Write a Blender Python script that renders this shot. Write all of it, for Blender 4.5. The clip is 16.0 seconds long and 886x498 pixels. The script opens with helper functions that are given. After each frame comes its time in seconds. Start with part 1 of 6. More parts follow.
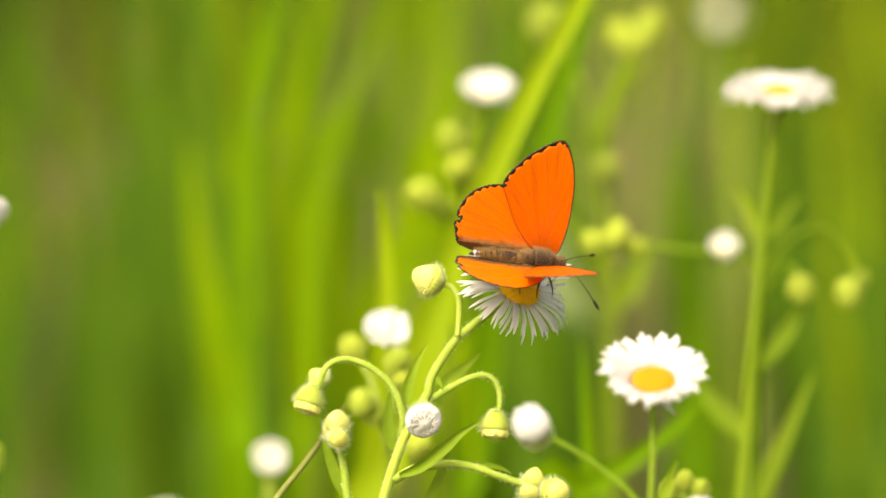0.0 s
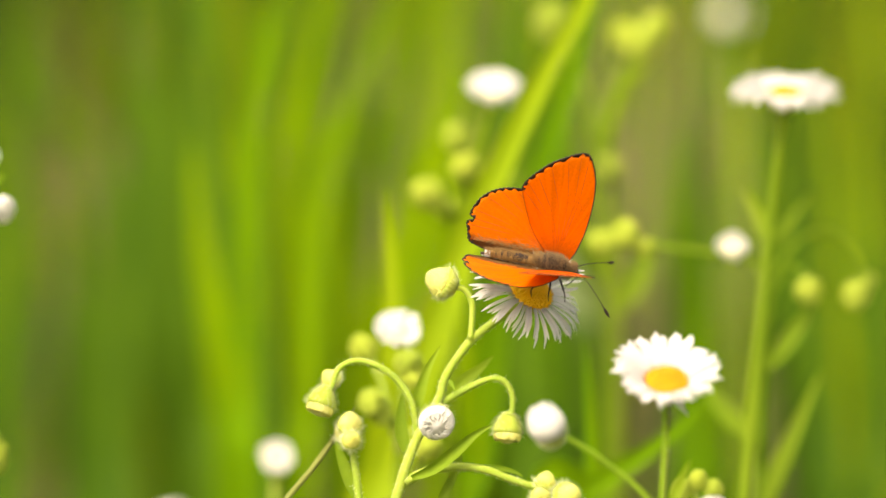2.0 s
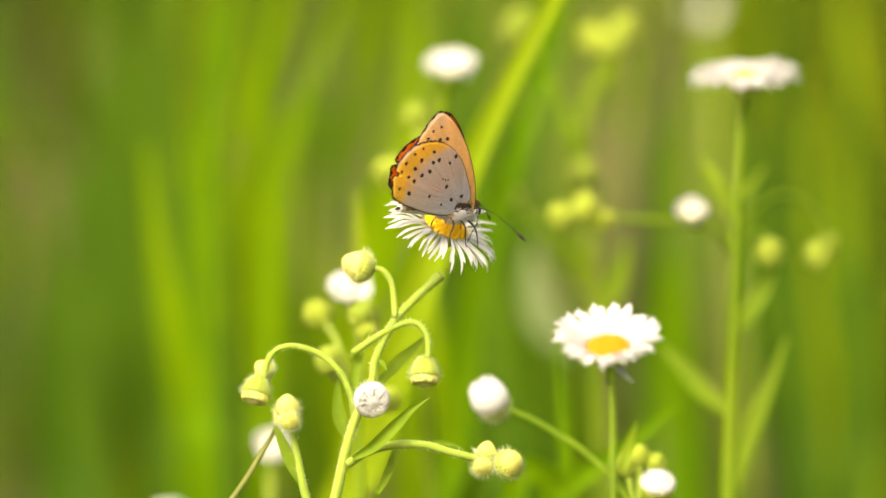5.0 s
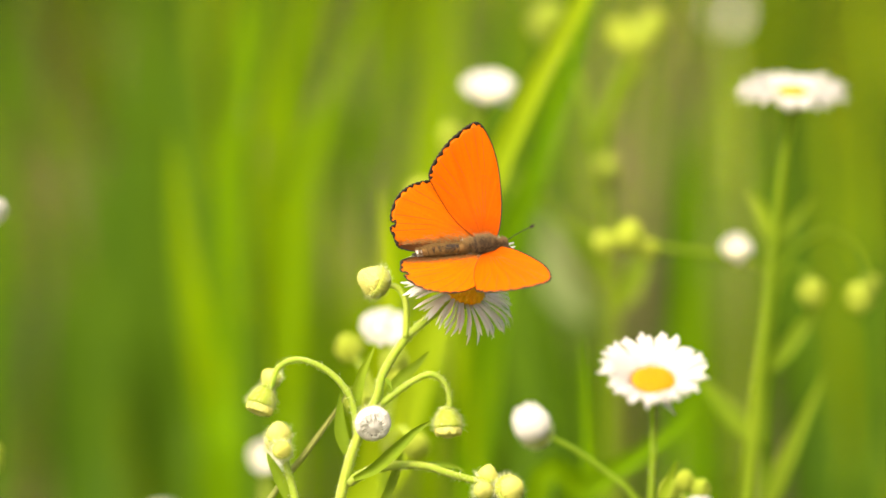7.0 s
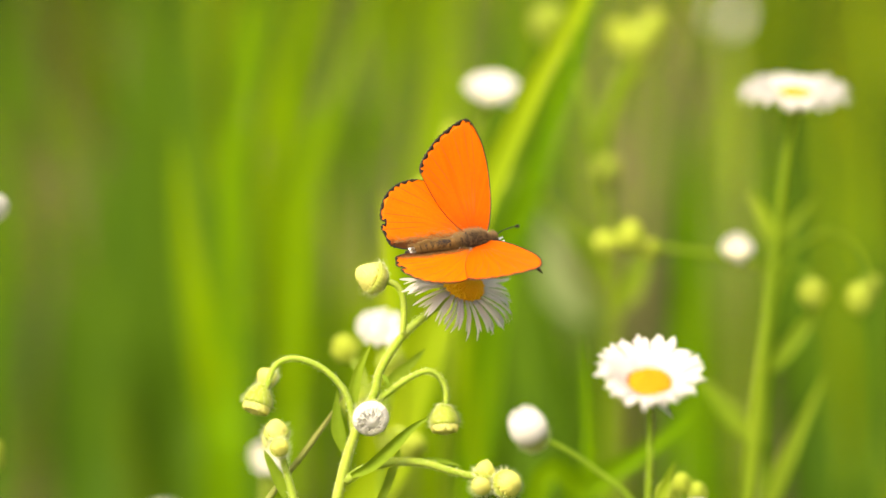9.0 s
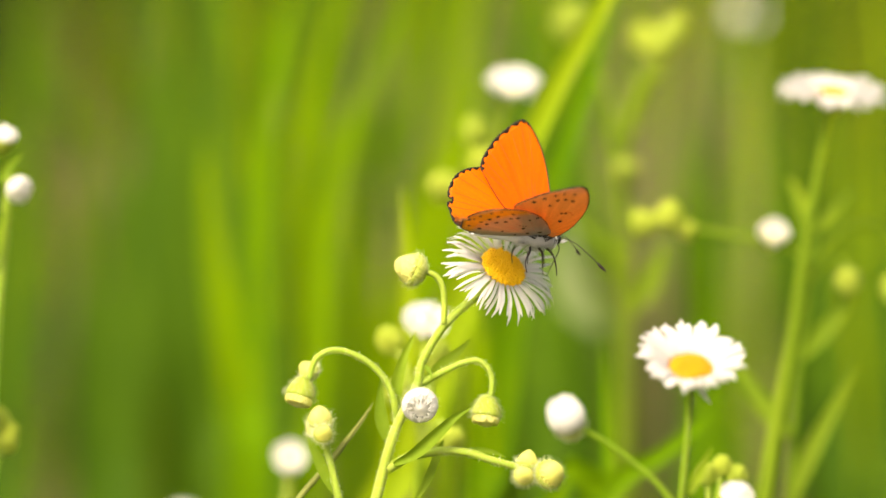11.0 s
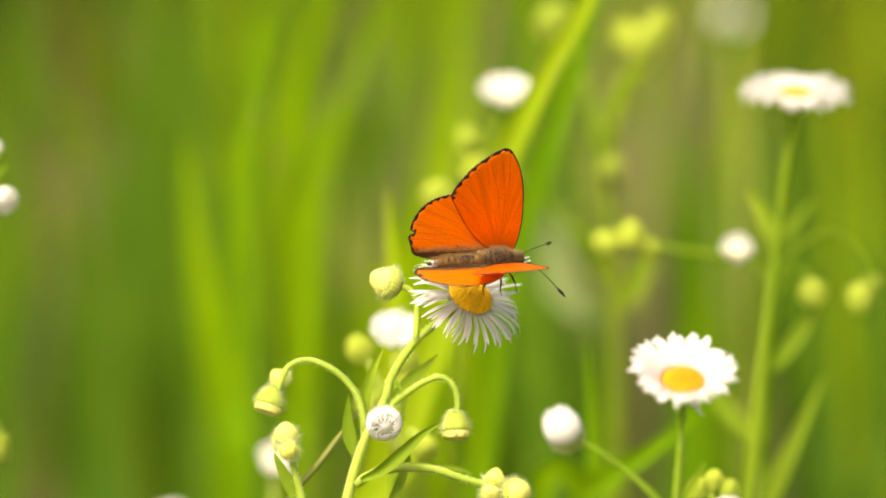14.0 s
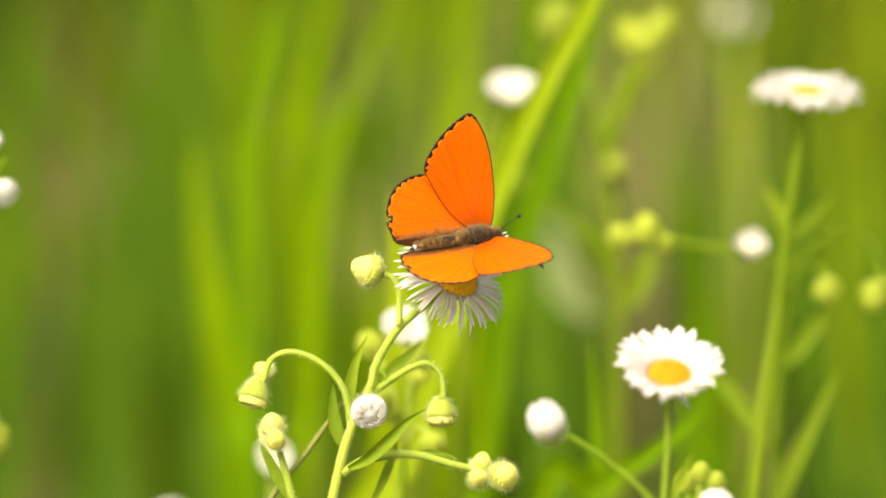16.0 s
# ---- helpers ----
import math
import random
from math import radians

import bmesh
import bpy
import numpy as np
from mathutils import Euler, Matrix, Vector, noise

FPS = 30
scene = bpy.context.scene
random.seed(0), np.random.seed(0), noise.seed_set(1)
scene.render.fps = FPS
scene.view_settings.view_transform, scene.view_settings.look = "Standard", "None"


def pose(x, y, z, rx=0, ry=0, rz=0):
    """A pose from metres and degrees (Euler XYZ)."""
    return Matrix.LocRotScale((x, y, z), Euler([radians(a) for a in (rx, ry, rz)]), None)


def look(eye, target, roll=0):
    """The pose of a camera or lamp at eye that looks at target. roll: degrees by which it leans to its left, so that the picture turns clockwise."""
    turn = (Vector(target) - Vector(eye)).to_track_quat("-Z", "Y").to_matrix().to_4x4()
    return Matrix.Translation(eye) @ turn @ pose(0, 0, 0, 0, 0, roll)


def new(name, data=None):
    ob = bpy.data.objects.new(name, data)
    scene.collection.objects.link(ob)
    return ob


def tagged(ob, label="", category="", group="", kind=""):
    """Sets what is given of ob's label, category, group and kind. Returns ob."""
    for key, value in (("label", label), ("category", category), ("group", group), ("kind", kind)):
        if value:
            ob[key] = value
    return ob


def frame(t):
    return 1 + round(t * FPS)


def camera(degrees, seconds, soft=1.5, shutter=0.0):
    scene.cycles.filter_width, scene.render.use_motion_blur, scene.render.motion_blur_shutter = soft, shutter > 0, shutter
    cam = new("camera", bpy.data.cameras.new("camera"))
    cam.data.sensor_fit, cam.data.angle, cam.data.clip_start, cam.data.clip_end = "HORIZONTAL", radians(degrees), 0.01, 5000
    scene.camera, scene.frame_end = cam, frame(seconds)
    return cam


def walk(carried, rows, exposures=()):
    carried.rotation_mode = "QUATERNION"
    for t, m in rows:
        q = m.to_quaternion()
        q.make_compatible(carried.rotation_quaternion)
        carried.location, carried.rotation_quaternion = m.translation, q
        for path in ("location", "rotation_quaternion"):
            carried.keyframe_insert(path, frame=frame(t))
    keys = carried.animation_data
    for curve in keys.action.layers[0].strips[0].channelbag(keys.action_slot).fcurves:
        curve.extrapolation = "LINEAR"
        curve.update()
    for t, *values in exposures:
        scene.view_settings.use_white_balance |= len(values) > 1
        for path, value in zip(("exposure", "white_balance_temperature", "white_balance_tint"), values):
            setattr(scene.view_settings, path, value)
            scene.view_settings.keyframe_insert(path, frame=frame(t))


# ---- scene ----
# One fixed long lens a metre from the flower, looking slightly down over a meadow.
TILT = radians(9.0)
RIGHT = Vector((1, 0, 0))
AHEAD = Vector((0, math.cos(TILT), -math.sin(TILT)))
UP = Vector((0, math.sin(TILT), math.cos(TILT)))
CENTRE = Vector((0, 0, 0.5))
EYE = CENTRE - AHEAD

cam = camera(8.58, 16.0, soft=1.5)
cam.data.dof.use_dof = True
cam.data.dof.focus_distance = 0.992
cam.data.dof.aperture_fstop = 6.8
walk(cam, [(0.0, look(EYE, CENTRE)), (16.0, look(EYE, CENTRE))], exposures=[(0.0, 1.23, 7500, 10), (16.0, 1.23, 7500, 10)])

# ---- light ----
SUN_UP, SUN_TURN = radians(52), radians(212)
world = bpy.data.worlds.new("world")
scene.world = world
world.use_nodes = True
wn = world.node_tree.nodes
sky = wn.new("ShaderNodeTexSky")
sky.sky_type = "NISHITA"
sky.sun_disc = False
sky.air_density, sky.dust_density, sky.ozone_density = 0.7, 8.0, 0.3
sky.sun_elevation, sky.sun_rotation = SUN_UP, SUN_TURN
world.node_tree.links.new(sky.outputs[0], wn["Background"].inputs[0])
wn["Background"].inputs[1].default_value = 0.15
sun = new("sun", bpy.data.lights.new("sun", "SUN"))
sun.data.energy, sun.data.angle, sun.data.color = 1.35, radians(16), (1.0, 0.94, 0.82)
towards = Vector((math.sin(SUN_TURN) * math.cos(SUN_UP), math.cos(SUN_TURN) * math.cos(SUN_UP), math.sin(SUN_UP)))
sun.matrix_world = look(towards * 20, (0, 0, 0))


# ---- materials ----
def material(name, base, other=None, rough=0.5, grain=400.0, broad=25.0, glow=0.0, bump=0.1, per_thing=0.25, swing=1.0, sheen=0.0, island=False, spec=0.3, flesh=0.0):
    """A surface whose colour wanders between base and other at two scales; glow: the share of light let through a thin sheet."""
    m = bpy.data.materials.new(name)
    m.use_nodes = True
    t, b = m.node_tree, m.node_tree.nodes["Principled BSDF"]
    n, k = t.nodes, t.links.new
    other = other or tuple(c * 0.7 for c in base)
    xyz = n.new("ShaderNodeTexCoord")
    fine, wide = n.new("ShaderNodeTexNoise"), n.new("ShaderNodeTexNoise")
    for tex, size in ((fine, grain), (wide, broad)):
        tex.inputs["Scale"].default_value = size
        tex.inputs["Detail"].default_value = 3
        k(xyz.outputs["Object"], tex.inputs["Vector"])
    half = n.new("ShaderNodeMath")
    half.operation = "MULTIPLY_ADD"
    half.inputs[1].default_value = 0.45
    patch = n.new("ShaderNodeMath")
    patch.operation = "MULTIPLY_ADD"
    patch.inputs[1].default_value, patch.inputs[2].default_value = swing, 0.5 - 0.5 * swing
    k(wide.outputs["Fac"], patch.inputs[0])
    k(fine.outputs["Fac"], half.inputs[0])
    k(patch.outputs[0], half.inputs[2])
    shift = n.new("ShaderNodeMath")
    shift.operation = "MULTIPLY_ADD"
    shift.inputs[1].default_value = per_thing * 2
    if island:
        k(n.new("ShaderNodeNewGeometry").outputs["Random Per Island"], shift.inputs[0])
    else:
        k(n.new("ShaderNodeObjectInfo").outputs["Random"], shift.inputs[0])
    k(half.outputs[0], shift.inputs[2])
    ramp = n.new("ShaderNodeMapRange")
    ramp.inputs["From Min"].default_value = 0.45 + per_thing * 0.3
    ramp.inputs["From Max"].default_value = 1.0 + per_thing * 1.5
    k(shift.outputs[0], ramp.inputs["Value"])
    mix = n.new("ShaderNodeMix")
    mix.data_type = "RGBA"
    mix.inputs[6].default_value, mix.inputs[7].default_value = (*base, 1), (*other, 1)
    k(ramp.outputs[0], mix.inputs[0])
    k(mix.outputs[2], b.inputs["Base Color"])
    b.inputs["Roughness"].default_value = rough
    b.inputs["Specular IOR Level"].default_value = spec
    b.inputs["Sheen Weight"].default_value = sheen
    if flesh:
        b.inputs["Subsurface Weight"].default_value, b.inputs["Subsurface Scale"].default_value = 1.0, flesh
        b.inputs["Subsurface Radius"].default_value = (1.0, 1.0, 0.8)
    if bump:
        rise = n.new("ShaderNodeBump")
        rise.inputs["Strength"].default_value = bump
        rise.inputs["Distance"].default_value = 0.0003
        k(fine.outputs["Fac"], rise.inputs["Height"])
        k(rise.outputs[0], b.inputs["Normal"])
    if glow:
        thin, both = n.new("ShaderNodeBsdfTranslucent"), n.new("ShaderNodeMixShader")
        both.inputs[0].default_value = glow
        k(mix.outputs[2], thin.inputs["Color"])
        k(b.outputs[0], both.inputs[1])
        k(thin.outputs[0], both.inputs[2])
        k(both.outputs[0], n["Material Output"].inputs["Surface"])
    return m


STEM = material("stem", (0.38, 0.48, 0.08), (0.26, 0.38, 0.045), 0.6, 900, 60, glow=0.15, spec=0.15, flesh=0.0016)
STEM_DRY = material("dry_stem", (0.20, 0.25, 0.05), (0.13, 0.13, 0.03), 0.7, 1200, 80)
LEAF = material("leaf", (0.32, 0.45, 0.03), (0.17, 0.30, 0.018), 0.6, 700, 50, glow=0.5, spec=0.12)
PALE_LEAF = material("pale_leaf", (0.26, 0.34, 0.13), (0.20, 0.28, 0.09), 0.6, 700, 50, glow=0.4)
BUD = material("bud", (0.56, 0.66, 0.12), (0.42, 0.53, 0.06), 0.6, 1500, 150, glow=0.35)
FLORET = material("floret", (0.84, 0.84, 0.34), (0.76, 0.77, 0.18), 0.6, 1500, 200, glow=0.35)
PETAL = material("petal", (0.79, 0.79, 0.76), (0.69, 0.69, 0.66), 0.6, 1200, 90, glow=0.5)
PETAL_DENSE = material("dense_petal", (0.90, 0.90, 0.86), (0.85, 0.85, 0.80), 0.6, 1200, 90, glow=0.5)
DISC = material("disc", (0.90, 0.64, 0.018), (0.86, 0.51, 0.010), 0.65, 1500, 250, glow=0.15)
DISC_RIPE = material("ripe_disc", (0.80, 0.36, 0.008), (0.72, 0.25, 0.006), 0.65, 1500, 250, glow=0.15)
BRACT = material("bract", (0.58, 0.68, 0.12), (0.42, 0.55, 0.06), 0.55, 900, 200, glow=0.45, island=True, per_thing=0.35)
BRACT_PALE = material("pale_bract", (0.70, 0.75, 0.20), (0.52, 0.63, 0.10), 0.55, 900, 200, glow=0.45, island=True, per_thing=0.35)
GREEN_BUD = material("green_bud", (0.46, 0.55, 0.06), (0.30, 0.41, 0.04), 0.6, 900, 120, glow=0.25)
CREAM = material("cream_disc", (0.82, 0.80, 0.62), (0.80, 0.76, 0.45), 0.6, 1500, 250, glow=0.2)
HAIR = material("hair", (0.86, 0.90, 0.60), (0.74, 0.80, 0.44), 0.6, 800, 60, glow=0.4, bump=0)
GRASS = material("grass", (0.25, 0.375, 0.005), (0.11, 0.25, 0.004), 0.7, 90, 9, glow=0.4, per_thing=0.4, spec=0.05)
GRASS_YOUNG = material("young_grass", (0.34, 0.45, 0.010), (0.22, 0.34, 0.006), 0.65, 90, 9, glow=0.4, per_thing=0.2, spec=0.12)
# darker copy of the field grass: shade put into its colour
FIELD_SHADED = material("shady_grass", (0.036, 0.058, 0.007), (0.015, 0.033, 0.003), 0.65, 30, 7.0, glow=0.3, per_thing=0.2, swing=3.0, island=True, spec=0.1)
# darker copy of the shoots' grass: its colour holds the shade between them
GRASS_SHADED = material("shade_toned_shoot", (0.085, 0.175, 0.004), (0.03, 0.085, 0.003), 0.65, 90, 9, glow=0.3, per_thing=0.3, spec=0.12)
FIELD = material("field_grass", (0.22, 0.28, 0.004), (0.045, 0.115, 0.002), 0.65, 30, 7.0, glow=0.35, per_thing=0.2, swing=3.5, island=True, spec=0.1)
STRAW = material("straw", (0.23, 0.20, 0.10), (0.13, 0.11, 0.05), 0.8, 60, 5, glow=0.2, island=True)
SOIL = material("soil", (0.10, 0.09, 0.045), (0.05, 0.065, 0.016), 0.95, 60, 2.2, per_thing=0.0)
FUR = material("fur", (0.045, 0.032, 0.022), (0.016, 0.012, 0.009), 0.8, 1600, 220, spec=0.08)
FUR_PALE = material("pale_fur", (0.74, 0.73, 0.70), (0.55, 0.54, 0.52), 0.8, 1600, 260, sheen=0.3)
HAIR_BROWN = material("brown_hair", (0.38, 0.24, 0.09), (0.10, 0.06, 0.022), 0.7, 900, 80, bump=0, spec=0.08)
THORAX_HAIR = material("thorax_hair", (0.22, 0.145, 0.07), (0.03, 0.022, 0.014), 0.7, 900, 80, bump=0, spec=0.08)
CHITIN = material("abdomen_scales", (0.46, 0.29, 0.11), (0.16, 0.09, 0.03), 0.75, 1800, 420, per_thing=0.25, spec=0.1)
BLACK = material("black", (0.016, 0.012, 0.010), (0.03, 0.018, 0.012), 0.55, 1600, 200, per_thing=0.1)
EYE_BLACK = material("eye_black", (0.01, 0.009, 0.008), (0.02, 0.018, 0.016), 0.12, 900, 80, bump=0, spec=0.6)


def wing_material(name, stops, reach, glow=0.45, rough=0.6, dust=0.0):
    """Wing scales: colour changes from the wing's root outwards (metres), broken by streaks along the veins."""
    m = bpy.data.materials.new(name)
    m.use_nodes = True
    t, b = m.node_tree, m.node_tree.nodes["Principled BSDF"]
    n, k = t.nodes, t.links.new
    xyz = n.new("ShaderNodeTexCoord")
    away = n.new("ShaderNodeVectorMath")
    away.operation = "LENGTH"
    k(xyz.outputs["Object"], away.inputs[0])
    tex = n.new("ShaderNodeTexNoise")
    tex.inputs["Scale"].default_value, tex.inputs["Detail"].default_value = 260, 5
    k(xyz.outputs["Object"], tex.inputs["Vector"])
    wob = n.new("ShaderNodeMath")
    wob.operation = "MULTIPLY_ADD"
    wob.inputs[1].default_value = 0.004
    k(tex.outputs["Fac"], wob.inputs[0])
    k(away.outputs["Value"], wob.inputs[2])
    span = n.new("ShaderNodeMapRange")
    span.inputs["From Max"].default_value = reach
    k(wob.outputs[0], span.inputs["Value"])
    ramp = n.new("ShaderNodeValToRGB")
    el = ramp.color_ramp.elements
    while len(el) < len(stops):
        el.new(0.5)
    for e, (at_, c) in zip(el, stops):
        e.position, e.color = at_, (*c, 1)
    k(span.outputs[0], ramp.inputs[0])
    speck = n.new("ShaderNodeTexNoise")
    speck.inputs["Scale"].default_value = 2600
    k(xyz.outputs["Object"], speck.inputs["Vector"])
    dim = n.new("ShaderNodeMapRange")
    dim.inputs["To Min"].default_value, dim.inputs["To Max"].default_value = 0.82, 1.12
    k(speck.outputs["Fac"], dim.inputs["Value"])
    # streaks that run out from the root
    ray, streak, soft_dim, both_dim = n.new("ShaderNodeVectorMath"), n.new("ShaderNodeTexNoise"), n.new("ShaderNodeMapRange"), n.new("ShaderNodeMath")
    ray.operation, both_dim.operation = "NORMALIZE", "MULTIPLY"
    k(xyz.outputs["Object"], ray.inputs[0])
    streak.inputs["Scale"].default_value, streak.inputs["Detail"].default_value = 13, 3
    k(ray.outputs[0], streak.inputs["Vector"])
    soft_dim.inputs["From Min"].default_value, soft_dim.inputs["From Max"].default_value = 0.3, 0.7
    soft_dim.inputs["To Min"].default_value, soft_dim.inputs["To Max"].default_value = 0.84, 1.06
    k(streak.outputs["Fac"], soft_dim.inputs["Value"])
    k(soft_dim.outputs[0], both_dim.inputs[0])
    k(dim.outputs[0], both_dim.inputs[1])
    mul = n.new("ShaderNodeVectorMath")
    mul.operation = "SCALE"
    k(ramp.outputs[0], mul.inputs[0])
    k(both_dim.outputs[0], mul.inputs["Scale"])
    tone = mul.outputs[0]
    if dust:
        # dark scales along the inner margin, thinning outwards (metres)
        parts, hairs = n.new("ShaderNodeSeparateXYZ"), n.new("ShaderNodeTexNoise")
        hairs.inputs["Scale"].default_value, hairs.inputs["Detail"].default_value = 900, 4
        k(xyz.outputs["Object"], parts.inputs[0])
        k(xyz.outputs["Object"], hairs.inputs["Vector"])
        far = n.new("ShaderNodeMath")
        far.operation = "MULTIPLY_ADD"
        far.inputs[1].default_value = dust * 1.6
        k(hairs.outputs["Fac"], far.inputs[0])
        k(parts.outputs["Z"], far.inputs[2])
        fade = n.new("ShaderNodeMapRange")
        fade.interpolation_type = "SMOOTHSTEP"
        fade.inputs["From Min"].default_value, fade.inputs["From Max"].default_value = dust * 0.75, dust * 2.2
        fade.inputs["To Min"].default_value, fade.inputs["To Max"].default_value = 1.0, 0.0
        k(far.outputs[0], fade.inputs["Value"])
        dark = n.new("ShaderNodeMix")
        dark.data_type = "RGBA"
        dark.inputs[7].default_value = (0.10, 0.035, 0.010, 1)
        k(fade.outputs[0], dark.inputs[0])
        k(mul.outputs[0], dark.inputs[6])
        tone = dark.outputs[2]
    k(tone, b.inputs["Base Color"])
    b.inputs["Roughness"].default_value, b.inputs["Specular IOR Level"].default_value = rough, 0.15
    thin, both = n.new("ShaderNodeBsdfTranslucent"), n.new("ShaderNodeMixShader")
    both.inputs[0].default_value = glow
    k(tone, thin.inputs["Color"])
    k(b.outputs[0], both.inputs[1])
    k(thin.outputs[0], both.inputs[2])
    k(both.outputs[0], n["Material Output"].inputs["Surface"])
    return m


ORANGE = wing_material("orange_scales", [(0.0, (0.10, 0.035, 0.006)), (0.17, (0.62, 0.11, 0.004)), (0.34, (0.90, 0.17, 0.004)), (0.8, (0.92, 0.195, 0.004)), (1.0, (0.92, 0.215, 0.006))], 0.021, glow=0.5)
ORANGE_HIND = wing_material("hind_orange_scales", [(0.0, (0.10, 0.035, 0.008)), (0.14, (0.45, 0.11, 0.006)), (0.28, (0.88, 0.185, 0.006)), (0.6, (0.93, 0.22, 0.005)), (1.0, (0.93, 0.245, 0.008))], 0.018, glow=0.5, dust=0.0011)
UNDER_FORE = wing_material("fore_underside_scales", [(0.0, (0.60, 0.48, 0.34)), (0.25, (0.90, 0.60, 0.18)), (0.80, (0.90, 0.62, 0.24)), (0.92, (0.80, 0.62, 0.38)), (1.0, (0.70, 0.61, 0.46))], 0.0235, glow=0.5)
UNDER_HIND = wing_material("hind_underside_scales", [(0.0, (0.50, 0.55, 0.60)), (0.28, (0.58, 0.58, 0.58)), (0.42, (0.62, 0.54, 0.46)), (0.66, (0.66, 0.54, 0.42)), (0.74, (0.86, 0.54, 0.06)), (0.85, (0.86, 0.54, 0.06)), (0.93, (0.64, 0.56, 0.46))], 0.0205, glow=0.45)


# ---- building helpers ----
def at(u, v, d=0.0):
    """The place u mm right, v mm up and d mm behind the flower's centre plane, as the lens faces it."""
    return CENTRE + (RIGHT * u + UP * v + AHEAD * d) / 1000


def smooth(points, n):
    """n points on a smooth curve through the given ones."""
    p = [Vector(q) for q in points]
    p = [p[0] * 2 - p[1], *p, p[-1] * 2 - p[-2]]
    out = []
    for i in range(n):
        x = i / (n - 1) * (len(p) - 3)
        j = min(int(x), len(p) - 4)
        t = x - j
        a, b, c, d = p[j:j + 4]
        out.append(0.5 * (2 * b + (c - a) * t + (2 * a - 5 * b + 4 * c - d) * t * t + (3 * b - a - 3 * c + d) * t ** 3))
    return out


def thing(name, base, label, category, group="", kind=""):
    ob = new(name)
    ob.empty_display_size = 0.01
    ob.matrix_basis = Matrix.Translation(base)
    return tagged(ob, label, category, group, kind)


def place(ob):
    """Where an object stands when nothing has moved yet."""
    m = ob.matrix_basis.copy()
    while ob.parent:
        ob = ob.parent
        m = ob.matrix_basis @ m
    return m


def finish(bm, name, mats, soft=True):
    bmesh.ops.recalc_face_normals(bm, faces=bm.faces)
    me = bpy.data.meshes.new(name)
    bm.to_mesh(me)
    bm.free()
    for m in mats if isinstance(mats, (list, tuple)) else [mats]:
        me.materials.append(m)
    if soft:
        me.polygons.foreach_set("use_smooth", [True] * len(me.polygons))
    return me


def part(name, bm, mats, parent, label=""):
    """One mesh, built in the world's metres, under a thing or a part."""
    bm.transform(place(parent).inverted())
    ob = new(name, finish(bm, name, mats))
    ob.parent = parent
    return tagged(ob, label)


def tube(bm, points, radii, sides=8, n=24, closed=True):
    """A round stalk through the points; radii in mm, spread along it."""
    pts = smooth(points, n)
    rings = []
    side = None
    for i, p in enumerate(pts):
        way = (pts[min(i + 1, n - 1)] - pts[max(i - 1, 0)]).normalized()
        side = way.orthogonal().normalized() if side is None else (side - way * side.dot(way)).normalized()
        other = way.cross(side)
        f = i / (n - 1) * (len(radii) - 1)
        j = min(int(f), len(radii) - 2)
        r = (radii[j] + (radii[j + 1] - radii[j]) * (f - j)) / 1000
        rings.append([bm.verts.new(p + (side * math.cos(a) + other * math.sin(a)) * r) for a in (2 * math.pi * q / sides for q in range(sides))])
    for a, b in zip(rings, rings[1:]):
        for q in range(sides):
            bm.faces.new((a[q], a[(q + 1) % sides], b[(q + 1) % sides], b[q]))
    if closed:
        bm.faces.new(rings[0][::-1])
        bm.faces.new(rings[-1])
    return pts


def blade(bm, points, width, n=18, thick=0.16, facing=None, fold=0.3, root=0.45, blunt=0.45, cols=2):
    """A thin leaf with a channel along its middle and crisp edges: width and thickness in mm, cols: faces across each half."""
    pts = smooth(points, n)
    across = [q / cols - 1 for q in range(2 * cols + 1)]
    rows = []
    for i, p in enumerate(pts):
        f = i / (n - 1)
        way = (pts[min(i + 1, n - 1)] - pts[max(i - 1, 0)]).normalized()
        face = (facing or -AHEAD)
        side = way.cross(face).normalized()
        up = side.cross(way).normalized()
        w = width / 2000 * (root + (1 - root) * min(1, f * 3.2)) * (1 - max(0, f - blunt) / (1.001 - blunt)) ** (0.8 if blunt < 0.6 else 0.5) + 0.00004
        th = thick / 1000 * (w / (width / 2000))
        rise = [abs(a) ** 1.4 * w * fold for a in across]
        top = [bm.verts.new(p + side * w * a + up * r) for a, r in zip(across, rise)]
        low = [bm.verts.new(p + side * w * a + up * (r - th)) for a, r in zip(across[-2:0:-1], rise[-2:0:-1])]
        rows.append(top + low)
    ring = len(rows[0])
    for a, b in zip(rows, rows[1:]):
        for q in range(ring):
            bm.faces.new((a[q], a[(q + 1) % ring], b[(q + 1) % ring], b[q]))
        for q in (0, 2 * cols):
            bm.edges.get((a[q], b[q])).smooth = False
    bm.faces.new(rows[0][::-1])
    bm.faces.new(rows[-1])


def axes(where, along):
    """A pose at a place whose z runs along a direction."""
    return Matrix.Translation(where) @ Vector(along).to_track_quat("Z", "Y").to_matrix().to_4x4()


def lathe(bm, profile, m, seg=24, ridge=0.0, count=12):
    rings = []
    for r, h in profile:
        ring = []
        for q in range(seg):
            a = 2 * math.pi * q / seg
            rr = r * (1 + ridge * math.cos(a * count)) / 1000
            ring.append(bm.verts.new(m @ Vector((rr * math.cos(a), rr * math.sin(a), h / 1000))))
        rings.append(ring)
    for a, b in zip(rings, rings[1:]):
        for q in range(seg):
            bm.faces.new((a[q], a[(q + 1) % seg], b[(q + 1) % seg], b[q]))
    bm.faces.new(rings[0][::-1])
    bm.faces.new(rings[-1])


